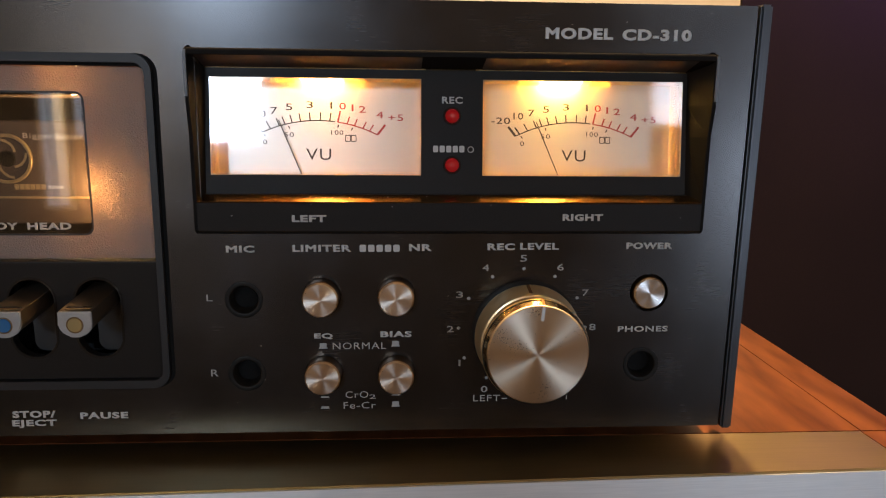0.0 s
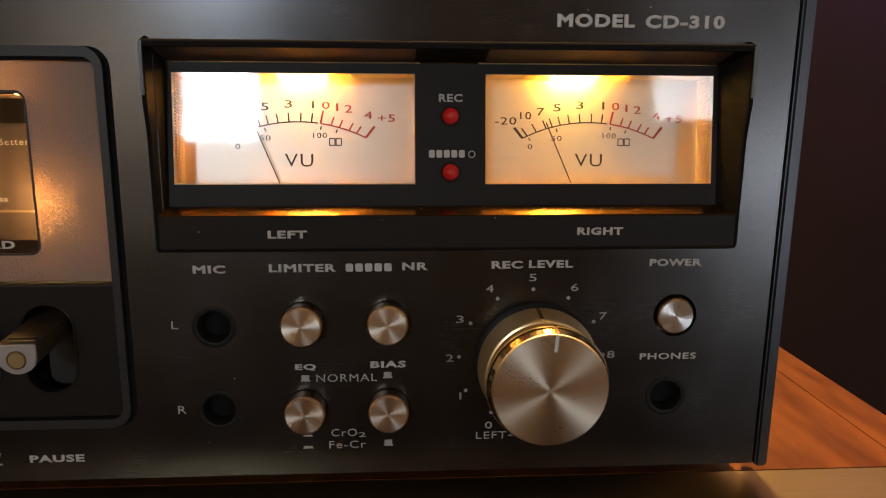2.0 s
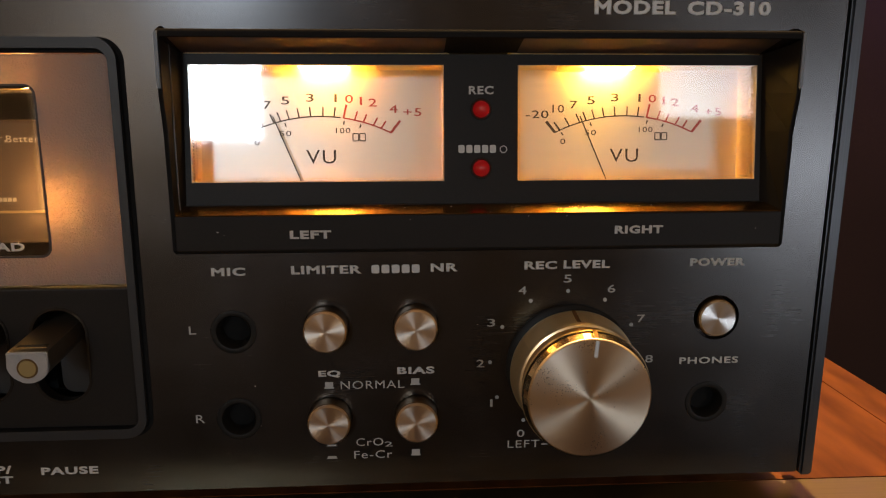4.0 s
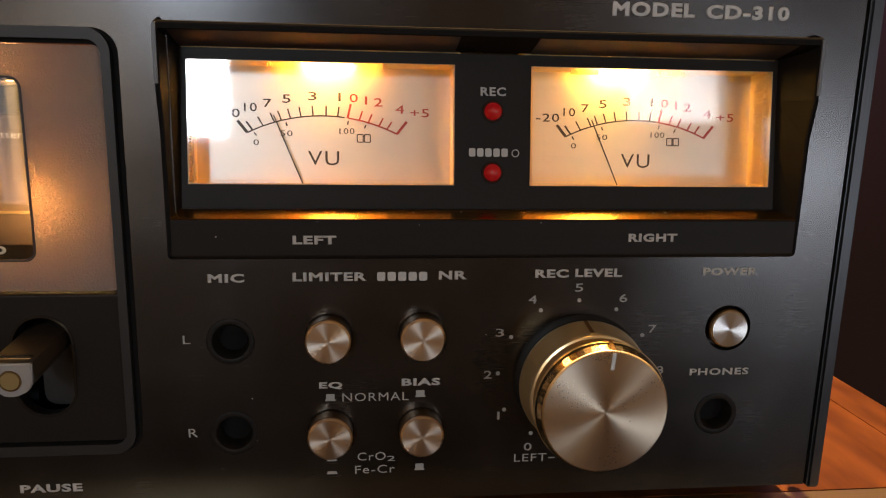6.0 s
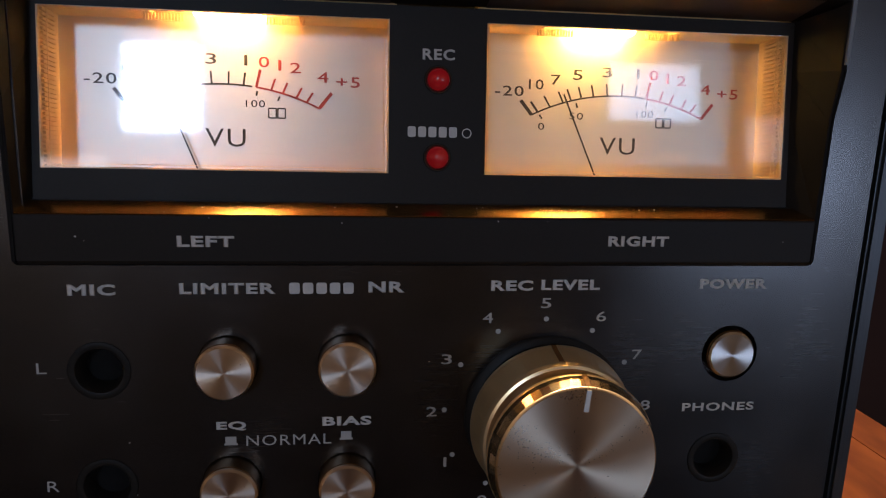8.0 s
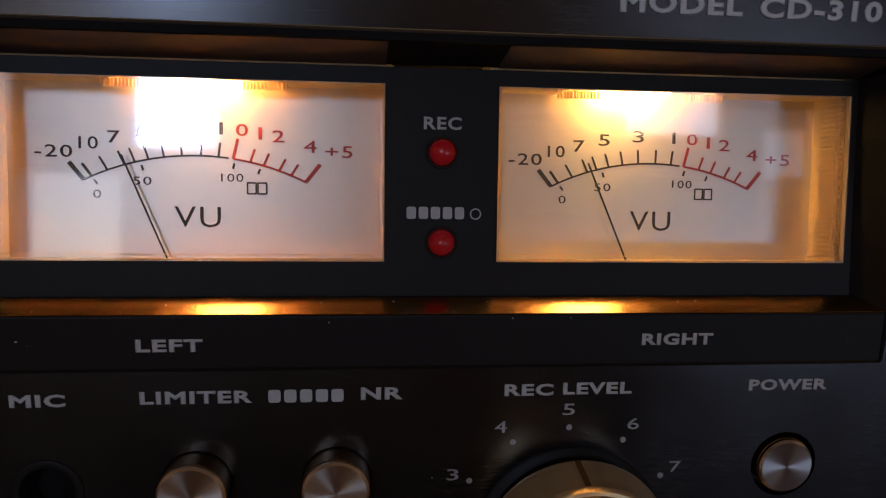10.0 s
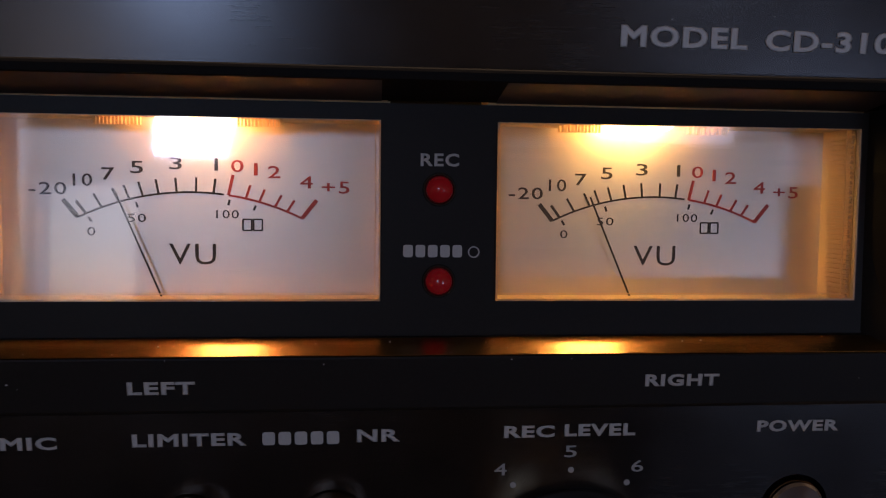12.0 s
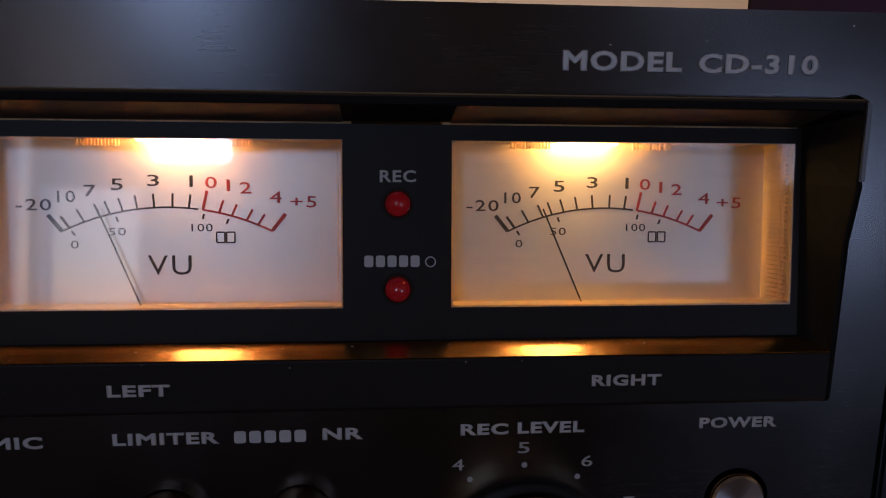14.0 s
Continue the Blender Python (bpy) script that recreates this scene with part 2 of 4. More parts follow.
CASSETTE_GOLD = surface("gold_cassette_print", (0.52, 0.40, 0.22), 0.3, 0.6, grain=0.15, scale=(900, 900, 900))
BLUE = surface("blue_inlay", (0.03, 0.14, 0.32), 0.35)
BRASS_DOT = surface("brass_inlay", (0.50, 0.38, 0.17), 0.35, 0.7)
WALNUT = wood("walnut_veneer", (0.080, 0.022, 0.005), (0.21, 0.066, 0.017), 0.38)
WALL = surface("plain_wall_paint", (0.22, 0.185, 0.155), 0.8, grain=0.05, scale=(60, 60, 60), stain=0.12, stain_scale=2)
# unseen ceiling, coloured dark so that less lamp light bounces onto the front
CEILING = surface("bounce_damped_ceiling", (0.085, 0.066, 0.052), 0.8, grain=0.05, scale=(60, 60, 60), stain=0.15, stain_scale=3)
WALL_PALE = surface("pale_wall_paint", (0.74, 0.66, 0.62), 0.8, grain=0.05, scale=(60, 60, 60), stain=0.1, stain_scale=6)
CURTAIN = surface("dark_purple_cloth", (0.017, 0.011, 0.011), 0.9, spec=0.08, grain=0.3, scale=(500, 500, 500), bump=0.3, stain=0.3, stain_scale=8)
FLOOR = wood("dark_floor_boards", (0.02, 0.010, 0.006), (0.05, 0.026, 0.013), 0.5)
FRAME = surface("white_window_frame", (0.7, 0.7, 0.68), 0.5, grain=0.04, scale=(60, 60, 60), stain=0.05)

# ---------- building helpers (centimetres inside, metres outside) ----------
CM = 0.01


def holder(name, at=(0, 0, 0)):
    ob = new(name)
    ob.empty_display_size = 0.02
    ob.location = [c * CM for c in at]
    return ob


def part(name, bm, mat, parent=None, label="", smooth=False, centre=None, crease=35):
    """Links a bmesh (in cm) as one mesh object; centre: cm point that becomes its origin."""
    if centre:
        bmesh.ops.translate(bm, verts=bm.verts, vec=[-c for c in centre])
    bmesh.ops.scale(bm, verts=bm.verts, vec=(CM, CM, CM))
    bmesh.ops.recalc_face_normals(bm, faces=bm.faces)
    me = bpy.data.meshes.new(name)
    bm.to_mesh(me)
    bm.free()
    me.materials.append(mat)
    if smooth:
        for f in me.polygons:
            f.use_smooth = True
        me.set_sharp_from_angle(angle=radians(crease))
    ob = new(name, me)
    if centre:
        ob.location = [c * CM for c in centre]
    if parent:
        ob.parent = parent
        up = Vector((0, 0, 0))
        q = parent
        while q:
            up += q.location
            q = q.parent
        ob.location = Vector(ob.location) - up
    if label:
        ob["label"] = label
    return ob


def box(bm, x0, x1, y0, y1, z0, z1, bevel=0.0, seg=2):
    v = bmesh.ops.create_cube(bm, size=1, matrix=Matrix.Translation(((x0 + x1) / 2, (y0 + y1) / 2, (z0 + z1) / 2)) @ Matrix.Diagonal((x1 - x0, y1 - y0, z1 - z0, 1)))["verts"]
    if bevel:
        e = list({e for w in v for e in w.link_edges})
        bmesh.ops.bevel(bm, geom=e, offset=bevel, segments=seg, profile=0.5, affect="EDGES", clamp_overlap=True)
    return bm


def cube(*a, **k):
    return box(bmesh.new(), *a, **k)


def lathe(bm, cx, cz, profile, seg=64):
    """Turns (radius, y) pairs round an axis along y; a radius of 0 closes the end."""
    rings = []
    for r, y in profile:
        if r == 0:
            rings.append([bm.verts.new((cx, y, cz))])
        else:
            rings.append([bm.verts.new((cx + r * math.cos(2 * math.pi * i / seg), y, cz + r * math.sin(2 * math.pi * i / seg))) for i in range(seg)])
    for a, b in zip(rings, rings[1:]):
        for i in range(seg):
            j = (i + 1) % seg
            q = [a[i % len(a)], a[j % len(a)], b[j % len(b)], b[i % len(b)]]
            q = list(dict.fromkeys(q))
            if len(q) > 2:
                bm.faces.new(q)
    return bm


def prism(bm, poly, axis, lo, hi):
    """Extrudes a 2D outline: axis 'x' takes (y, z), axis 'y' takes (x, z), axis 'z' takes (x, y)."""
    def at(p, d):
        return {"x": (d, p[0], p[1]), "y": (p[0], d, p[1]), "z": (p[0], p[1], d)}[axis]
    a = [bm.verts.new(at(p, lo)) for p in poly]
    b = [bm.verts.new(at(p, hi)) for p in poly]
    bm.faces.new(a), bm.faces.new(b[::-1])
    for i in range(len(poly)):
        j = (i + 1) % len(poly)
        bm.faces.new((a[i], b[i], b[j], a[j]))
    return bm


def rounded(x0, x1, z0, z1, r, seg=8, corners=(1, 1, 1, 1)):
    """Outline of a rectangle with rounded corners (lower left, lower right, upper right, upper left)."""
    out = []
    for k, (cx, cz, a) in enumerate(((x0 + r, z0 + r, 180), (x1 - r, z0 + r, 270), (x1 - r, z1 - r, 0), (x0 + r, z1 - r, 90))):
        if corners[k]:
            out += [(cx + r * math.cos(radians(a + 90 * i / seg)), cz + r * math.sin(radians(a + 90 * i / seg))) for i in range(seg + 1)]
        else:
            out.append(((x0, z0), (x1, z0), (x1, z1), (x0, z1))[k])
    return out


def rim(bm, outer, inner, y0, y1):
    """A flat ring between two outlines of equal count, from y0 (front) to y1."""
    n = len(outer)
    o0, i0 = [bm.verts.new((x, y0, z)) for x, z in outer], [bm.verts.new((x, y0, z)) for x, z in inner]
    o1, i1 = [bm.verts.new((x, y1, z)) for x, z in outer], [bm.verts.new((x, y1, z)) for x, z in inner]
    for k in range(n):
        j = (k + 1) % n
        for q in ((o0[k], o0[j], i0[j], i0[k]), (o1[k], i1[k], i1[j], o1[j]), (o0[k], o1[k], o1[j], o0[j]), (i0[k], i0[j], i1[j], i1[k])):
            bm.faces.new(q)
    return bm


def word(text, x, z, w, h, y, mat, parent, bold=0.03, name="lettering", centred=False, turn=0.0):
    """Raised print: the text fitted to a width and a cap height (cm), lying on the plane y."""
    c = bpy.data.curves.new(name, "FONT")
    c.space_character = 1.12
    c.body, c.bevel_depth, c.bevel_resolution, c.resolution_u = text, bold, 0, 3
    tmp = new(name, c)
    bpy.context.view_layer.update()
    me = bpy.data.meshes.new_from_object(tmp.evaluated_get(bpy.context.evaluated_depsgraph_get()))
    bpy.data.objects.remove(tmp)
    bpy.data.curves.remove(c)
    bm = bmesh.new()
    bm.from_mesh(me)
    bpy.data.meshes.remove(me)
    xs, zs = [v.co.x for v in bm.verts], [v.co.y for v in bm.verts]
    sx, sz = w / (max(xs) - min(xs)), h / (max(zs) - min(zs))
    left, low = (x - w / 2, z - h / 2) if centred else (x, z)
    for v in bm.verts:
        v.co = (left + (v.co.x - min(xs)) * sx, y - 0.006 - 0.003 * (v.co.z > 1e-5) + 0.003 * (v.co.z < -1e-5), low + (v.co.y - min(zs)) * sz)
    if turn:
        bmesh.ops.rotate(bm, verts=bm.verts, cent=(left + w / 2, y, low + h / 2), matrix=Matrix.Rotation(radians(-turn), 3, "Y"))
    return part(name, bm, mat, parent)


def bars(x, z, w, h, y, mat, parent, count=5, name="brand_mark", gap=0.22):
    """Plain blocks where a brand stands."""
    bm = bmesh.new()
    step = w / count
    for i in range(count):
        prism(bm, rounded(x + i * step, x + (i + 1 - gap) * step, z, z + h, min(h, step) * 0.2, 3), "y", y - 0.008, y - 0.002)
    return part(name, bm, mat, parent)


def stroke(bm, x0, z0, x1, z1, width, y, depth=0.006):
    d = Vector((x1 - x0, z1 - z0)).normalized() * width / 2
    n = Vector((-d.y, d.x))
    prism(bm, [(x0 + n.x, z0 + n.y), (x0 - n.x, z0 - n.y), (x1 - n.x, z1 - n.y), (x1 + n.x, z1 + n.y)], "y", y - depth, y)


# ---------- the room ----------
def slab(name, x0, x1, y0, y1, z0, z1, mat, label):
    return tagged(part(name, cube(x0, x1, y0, y1, z0, z1), mat), label, name.split("_")[0], kind="structure")


slab("floor", -210, 210, -210, 160, -92, -80, FLOOR, "dark wooden floor of the listening room")
slab("ceiling", -210, 210, -210, 160, 168, 178, CEILING, "unseen ceiling above the hi-fi rack, darkened to cut bounced light")
slab("wall_north", -210, 210, 150, 160, -80, 168, WALL_PALE, "pale painted wall behind the cassette deck")
slab("wall_east", 200, 210, -200, 150, -80, 168, WALL, "plain dim wall beside the hi-fi rack")
slab("wall_west", -210, -200, -200, 150, -80, 168, WALL, "plain dim wall at the far side")
bm = bmesh.new()
OPENINGS = [(-62, -39, 46, 71), (76, 106, 52, 71), (98, 156, -23, 3), (-102, -93, -20, 90), (119, 133, 40, 56), (-92, -64, 0, 40)]
XS = sorted({-200, 200, *(v for o in OPENINGS for v in o[:2])})
ZS = sorted({-80, 168, *(v for o in OPENINGS for v in o[2:])})
for x0, x1 in zip(XS, XS[1:]):
    for z0, z1 in zip(ZS, ZS[1:]):
        if not any(a <= x0 and x1 <= b and c <= z0 and z1 <= d for a, b, c, d in OPENINGS):
            box(bm, x0, x1, -210, -200, z0, z1)
bmesh.ops.remove_doubles(bm, verts=bm.verts, dist=0.001)
tagged(part("wall_south", bm, WALL), "plain dim wall with six framed openings for area lamps", "wall", kind="structure")
# openings 3 and 6 only hold the added sheen and veil panels
for n, (x0, x1, z0, z1) in enumerate(OPENINGS, 1):
    bm = rim(bmesh.new(), [(x0, z0), (x1, z0), (x1, z1), (x0, z1)], [(x0 + 1, z0 + 1), (x1 - 1, z0 + 1), (x1 - 1, z1 - 1), (x0 + 1, z1 - 1)], -203, -199)
    tagged(part(f"window_{n}", bm, FRAME), "white-framed opening for an area lamp", "window", kind="structure")
# unseen ragged strip added at the first window's lower edge to shape its mirrored glare
hem = [(-64 + i, 44.5 + 1.3 * math.sin(i * 0.31) + 0.6 * math.sin(i * 0.83)) for i in range(32)]
bm = prism(bmesh.new(), hem + [(-33, 41.5), (-64, 41.5)], "y", -196.5, -195.5)
tagged(part("glare_mask", bm, WALL), "unseen ragged strip that shapes the lower edge of the window glare", "drape", kind="structure")

# purple-lit hanging behind the deck, and the shelf that bears the receiver
bm = bmesh.new()
poly = [(37.5 + i * 1.0, 62 + 0.10 * math.sin(i * 0.35)) for i in range(150)]
prism(bm, poly + [(x, y + 0.5) for x, y in reversed(poly)], "z", -79.99, 120)
tagged(part("curtain", bm, CURTAIN, smooth=True), "dark curtain tinted by purple light behind the deck", "curtain")
bm = box(bmesh.new(), -36, 17, -1, 24, -18, -14)
for x0 in (-36, 13.5):
    box(bm, x0, x0 + 3.5, -1, 24, -80, -18.01)
tagged(part("shelf", bm, WALNUT), "walnut shelf on two side boards that bears the receiver", "shelf", kind="structure")

# ---------- the receiver under the deck ----------
TOP = 1.9
receiver = tagged(holder("stereo_receiver", (0, 0, -14)), "silver-fronted stereo receiver in a walnut veneer case", "receiver")
bm = prism(bmesh.new(), [(-34, 0.60), (14.98, 0.60), (14.90, 22), (-34, 22)], "z", -13.98, TOP)
part("case_top", bm, WALNUT, receiver)
bm = prism(bmesh.new(), [(15.02, 0.60), (16.54, 0.60), (16.40, 22), (14.94, 22)], "z", -13.98, TOP)
part("case_side", bm, WALNUT, receiver, "walnut side band of the case")
bm = prism(bmesh.new(), [(15.10, -1.76), (16.56, -1.72), (16.54, 0.56), (15.00, 0.56)], "z", -13.98, TOP - 0.01)
part("case_cheek", bm, WALNUT, receiver, "walnut cheek beside the faceplate")
bm = prism(bmesh.new(), [(-34, -3.16), (15.07, -1.86), (14.97, 0.56), (-34, 0.56)], "z", 1.82, TOP - 0.01)
bmesh.ops.bevel(bm, geom=[e for e in bm.edges if all(v.co.z > 1.8 and v.co.y < 0 for v in e.verts)], offset=0.03, segments=2, affect="EDGES")
part("faceplate_edge", bm, CHAMPAGNE, receiver, "champagne-coloured top edge of the faceplate")
bm = prism(bmesh.new(), [(-34, -3.19), (15.07, -1.89), (15.07, -1.2), (-34, -1.2)], "z", -13.98, 1.815)
part("faceplate", bm, SILVER, receiver, "brushed silver faceplate")

# ---------- the cassette deck ----------
deck = tagged(holder("cassette_deck", (0, 0, TOP)), "black brushed-aluminium cassette deck with two lit level meters, switched on", "cassette deck")
part("case", cube(-32, 9.8, 2.8, 21.5, 2.52, 14.80, bevel=0.15), STEEL, deck, "black steel case")
bm = bmesh.new()
box(bm, -32, 9.8, 0.49, 2.9, 14.68, 14.76)
box(bm, -32, 9.8, 0.49, 2.9, 2.54, 2.62)
box(bm, 9.70, 9.78, 0.49, 2.9, 2.63, 14.67)
part("case_rim", bm, STEEL, deck, "black steel front flange of the case")
for fx, fy in ((-28, 4), (7, 4), (-28, 19), (7, 19)):
    bm = bmesh.new()
    lathe(bm, 0, 0, [(0, 0), (1.0, 0), (1.1, 0.12), (1.1, 0.62), (0, 0.62)], 24)
    bmesh.ops.rotate(bm, verts=bm.verts, cent=(0, 0, 0), matrix=Matrix.Rotation(radians(90), 3, "X"))
    bmesh.ops.translate(bm, verts=bm.verts, vec=(fx, fy, TOP))
    part("foot", bm, BLACK, deck)

# front panel: a plate with its openings cut through
ZB, ZT = 2.44, 14.95


def right_edge(z):
    return 9.94 + (z - ZB) / (ZT - ZB) * 0.12


BUTTONS = [(-2.215, 6.65, -0.50), (-0.05, 6.665, -0.50), (-2.195, 4.295, -0.50), (-0.05, 4.29, -0.50), (7.48, 6.71, -0.12)]
JACKS = [(-4.45, 6.56), (-4.44, 4.31), (7.37, 4.47)]
HOLES = [(x, z, 0.66, 0.58 if y > -0.3 else 0.55) for x, z, y in BUTTONS] + [(x, z, 0.62, 0.55) for x, z in JACKS]
OPEN = [(-5.50, 8.72, 8.85, 13.35), (-60, -6.72, 4.12, 13.12)]


def plate(bm, x0, x1, z0, z1, y0, y1, holes, opens):
    xs = sorted({x0, x1, *(h[0] - h[2] for h in holes), *(h[0] + h[2] for h in holes), *(v for o in opens for v in o[:2] if x0 < v < x1)})
    zs = sorted({z0, z1, *(h[1] - h[2] for h in holes), *(h[1] + h[2] for h in holes), *(v for o in opens for v in o[2:] if z0 < v < z1)})
    for a, b in zip(xs, xs[1:]):
        for c, d in zip(zs, zs[1:]):
            mx, mz = (a + b) / 2, (c + d) / 2
            if any(abs(mx - h[0]) < h[2] and abs(mz - h[1]) < h[2] for h in holes) or any(o[0] < mx < o[1] and o[2] < mz < o[3] for o in opens):
                continue
            bm.faces.new([bm.verts.new(p) for p in ((a, y0, c), (b, y0, c), (b, y0, d), (a, y0, d))])
    for hx, hz, half, r in holes:
        n, ring, edge, back = 32, [], [], []
        for i in range(n):
            a = 2 * math.pi * i / n
            cs, sn = math.cos(a), math.sin(a)
            k = half / max(abs(cs), abs(sn))
            ring.append(bm.verts.new((hx + r * cs, y0, hz + r * sn)))
            back.append(bm.verts.new((hx + r * cs, y1, hz + r * sn)))
            edge.append(bm.verts.new((hx + k * cs, y0, hz + k * sn)))
        for i in range(n):
            j = (i + 1) % n
            bm.faces.new((ring[i], edge[i], edge[j], ring[j]))
            bm.faces.new((ring[i], ring[j], back[j], back[i]))
        bm.faces.new(back)


bm = bmesh.new()
plate(bm, -32, 10.0, ZB, ZT, 0, 0.48, HOLES, OPEN)
for v in bm.verts:
    if v.co.x > 9.99:
        v.co.x = right_edge(v.co.z)
# turned edges of the sheet
for a, b in (((-32, ZT), (right_edge(ZT), ZT)), ((-32, ZB), (right_edge(ZB), ZB)), ((right_edge(ZT), ZT), (right_edge(ZB), ZB))):
    bm.faces.new([bm.verts.new(p) for p in ((a[0], 0, a[1]), (b[0], 0, b[1]), (b[0], 0.48, b[1]), (a[0], 0.48, a[1]))])
bmesh.ops.remove_doubles(bm, verts=bm.verts, dist=0.0005)
panel = part("front_panel", bm, BRUSHED, deck, "black brushed-aluminium front panel")

bm = bmesh.new()
for z0, z1, in ((ZB - 0.06, ZT + 0.04),):
    a, b = right_edge(z0) + 0.05, right_edge(z1) + 0.05
    v = [bm.verts.new(p) for p in ((a, -0.12, z0), (a + 0.34, -0.12, z0), (a + 0.34, 0.9, z0), (a, 0.9, z0), (b, -0.12, z1), (b + 0.34, -0.12, z1), (b + 0.34, 0.9, z1), (b, 0.9, z1))]
    for q in ((0, 1, 2, 3), (4, 7, 6, 5), (0, 4, 5, 1), (1, 5, 6, 2), (2, 6, 7, 3), (3, 7, 4, 0)):
        bm.faces.new([v[i] for i in q])
bmesh.ops.bevel(bm, geom=bm.edges[:], offset=0.06, segments=2, affect="EDGES")
part("side_trim", bm, TRIM, deck, "dark anodised side trim")

# printed legends on the panel
def legends(items, y, mat, bold, parent):
    for text, x, z, w, h in items:
        word(text, x, z, w, h, y, mat, parent, bold)


legends([("MODEL", 4.08, 13.97, 1.91, 0.32), ("CD-310", 6.24, 13.96, 1.98, 0.32)], 0, PRINT_BRIGHT, 0.055, panel)
legends([("MIC", -4.90, 7.95, 0.81, 0.21), ("LIMITER", -3.02, 7.97, 1.69, 0.21), ("NR", 0.32, 7.99, 0.67, 0.21), ("REC", 2.60, 8.01, 0.81, 0.21),
         ("LEVEL", 3.56, 8.02, 1.15, 0.21), ("POWER", 6.71, 8.04, 1.39, 0.20), ("EQ", -2.46, 5.34, 0.55, 0.19),
         ("BIAS", -0.52, 5.39, 0.93, 0.19), ("STOP/", -11.28, 3.01, 1.24, 0.22), ("EJECT", -11.31, 2.69, 1.28, 0.26), ("PAUSE", -9.35, 2.95, 1.39, 0.21)],
        0, PRINT, 0.05, panel)
legends([("PHONES", 6.60, 5.50, 1.53, 0.18)], 0, PRINT, 0.03, panel)
legends([("NORMAL", -1.92, 5.03, 1.57, 0.21), ("CrO", -1.57, 3.50, 0.68, 0.21), ("2", -0.86, 3.47, 0.20, 0.13), ("Fe-Cr", -1.63, 3.16, 0.96, 0.21),
         ("L", -5.51, 6.52, 0.17, 0.20), ("R", -5.49, 4.23, 0.21, 0.21), ("LEFT", 2.27, 3.34, 0.82, 0.20)], 0, PRINT_DIM, 0.0, panel)
bars(-1.10, 7.97, 1.21, 0.21, 0, PRINT, panel)
for text, x, z in (("5", 3.68, 7.77), ("4", 2.57, 7.49), ("6", 4.78, 7.50), ("3", 1.81, 6.68), ("7", 5.56, 6.72), ("2", 1.55, 5.63), ("8", 5.82, 5.66), ("1", 1.84, 4.57), ("0", 2.60, 3.73)):
    word(text, x, z, 0.06 if text == "1" else 0.20, 0.20, 0, PRINT_DIM, panel, 0.01, "dial_figure", True)
for i in range(-3, 6):
    a, dr = radians(90 + 28.9 * i), 1.79 if i == 5 else 1.91
    part("dial_dot", lathe(bmesh.new(), 3.70 + dr * math.cos(a), 5.55 + dr * math.sin(a), [(0, -0.012), (0.05, -0.012), (0.05, -0.002)], 16), PRINT_DIM, panel)
for x, z, w, h in ((-2.20, 5.14, 0.20, 0.17), (-0.07, 5.19, 0.20, 0.17), (-2.18, 3.21, 0.22, 0.07), (-0.07, 3.29, 0.20, 0.17), (-2.18, 3.54, 0.22, 0.05), (-0.05, 3.59, 0.24, 0.05)):
    bm = prism(bmesh.new(), [(x - w * 0.62, z - h / 2), (x + w * 0.62, z - h / 2), (x + w * 0.62, z - h * 0.3), (x + w / 2, z - h * 0.3), (x + w / 2, z + h / 2), (x - w / 2, z + h / 2), (x - w / 2, z - h * 0.3), (x - w * 0.62, z - h * 0.3)], "y", -0.01, -0.003)
    part("switch_mark", bm, PRINT_DIM, panel)
bm = bmesh.new()
stroke(bm, 3.14, 3.42, 3.30, 3.42, 0.03, -0.003)
stroke(bm, 5.13, 3.37, 5.13, 3.51, 0.03, -0.003)
part("dial_dash", bm, PRINT_DIM, panel)

# push buttons
for x, z, y in BUTTONS:
    bright = y > -0.3
    r = 0.475 if bright else 0.515
    b = part("push_button", lathe(bmesh.new(), x, z, [(r - 0.004, y + 0.085), (r + 0.012, y + 0.10), (r + 0.012, 0.47)], 48), BUTTON_SHAFT, deck, "round push button of turned metal", True, (x, y + 0.2, z), 8)
    part("button_face", lathe(bmesh.new(), x, z, [(0, y), (r - 0.04, y), (r, y + 0.04), (r, y + 0.09), (0, y + 0.09)], 64), SPUN_WHITE if bright else SPUN_SMALL, b, "turned aluminium face", True, (x, y, z))

# jack sockets
for n, (x, z) in enumerate(JACKS):
    j = part("jack_socket", lathe(bmesh.new(), x, z, [(0.55, 0.02), (0.54, -0.02), (0.48, -0.035), (0.42, -0.02), (0.36, 0.10), (0.34, 0.46)], 40), JACK, deck, "black jack socket", True)
    part("socket_hole", lathe(bmesh.new(), x, z, [(0.345, 0.40), (0, 0.42)], 40), RECESS_SHADE, j)

# record level knob: two stacked rings on one axis
KX, KZ = 3.80, 5.51
knob = part("level_knob", lathe(bmesh.new(), KX, KZ, [(1.61, 0), (1.61, -0.03), (1.59, -0.05), (1.45, -0.09), (1.43, -0.388)], 96), JACK, deck, "large record level knob of champagne-coloured metal", True, (KX, 0, KZ))
part("rear_rim", lathe(bmesh.new(), KX, KZ, [(1.42, -0.363), (1.545, -0.371), (1.565, -0.404), (1.565, -0.450), (1.55, -0.495)], 96), CHAMPAGNE_RING, knob, "pale satin rim", True, (KX, -0.45, KZ))
part("rear_ring", lathe(bmesh.new(), KX, KZ, [(1.55, -0.496), (1.52, -0.660), (1.46, -1.065)], 52), REAR_RING, knob, "polished rear ring", False, (KX, -0.74, KZ))
part("middle_rim", lathe(bmesh.new(), KX, KZ, [(1.46, -1.066), (1.50, -1.090), (1.50, -1.125), (1.46, -1.214), (1.40, -1.238)], 96), CHAMPAGNE_RING, knob, "pale satin rim", True, (KX, -1.15, KZ))
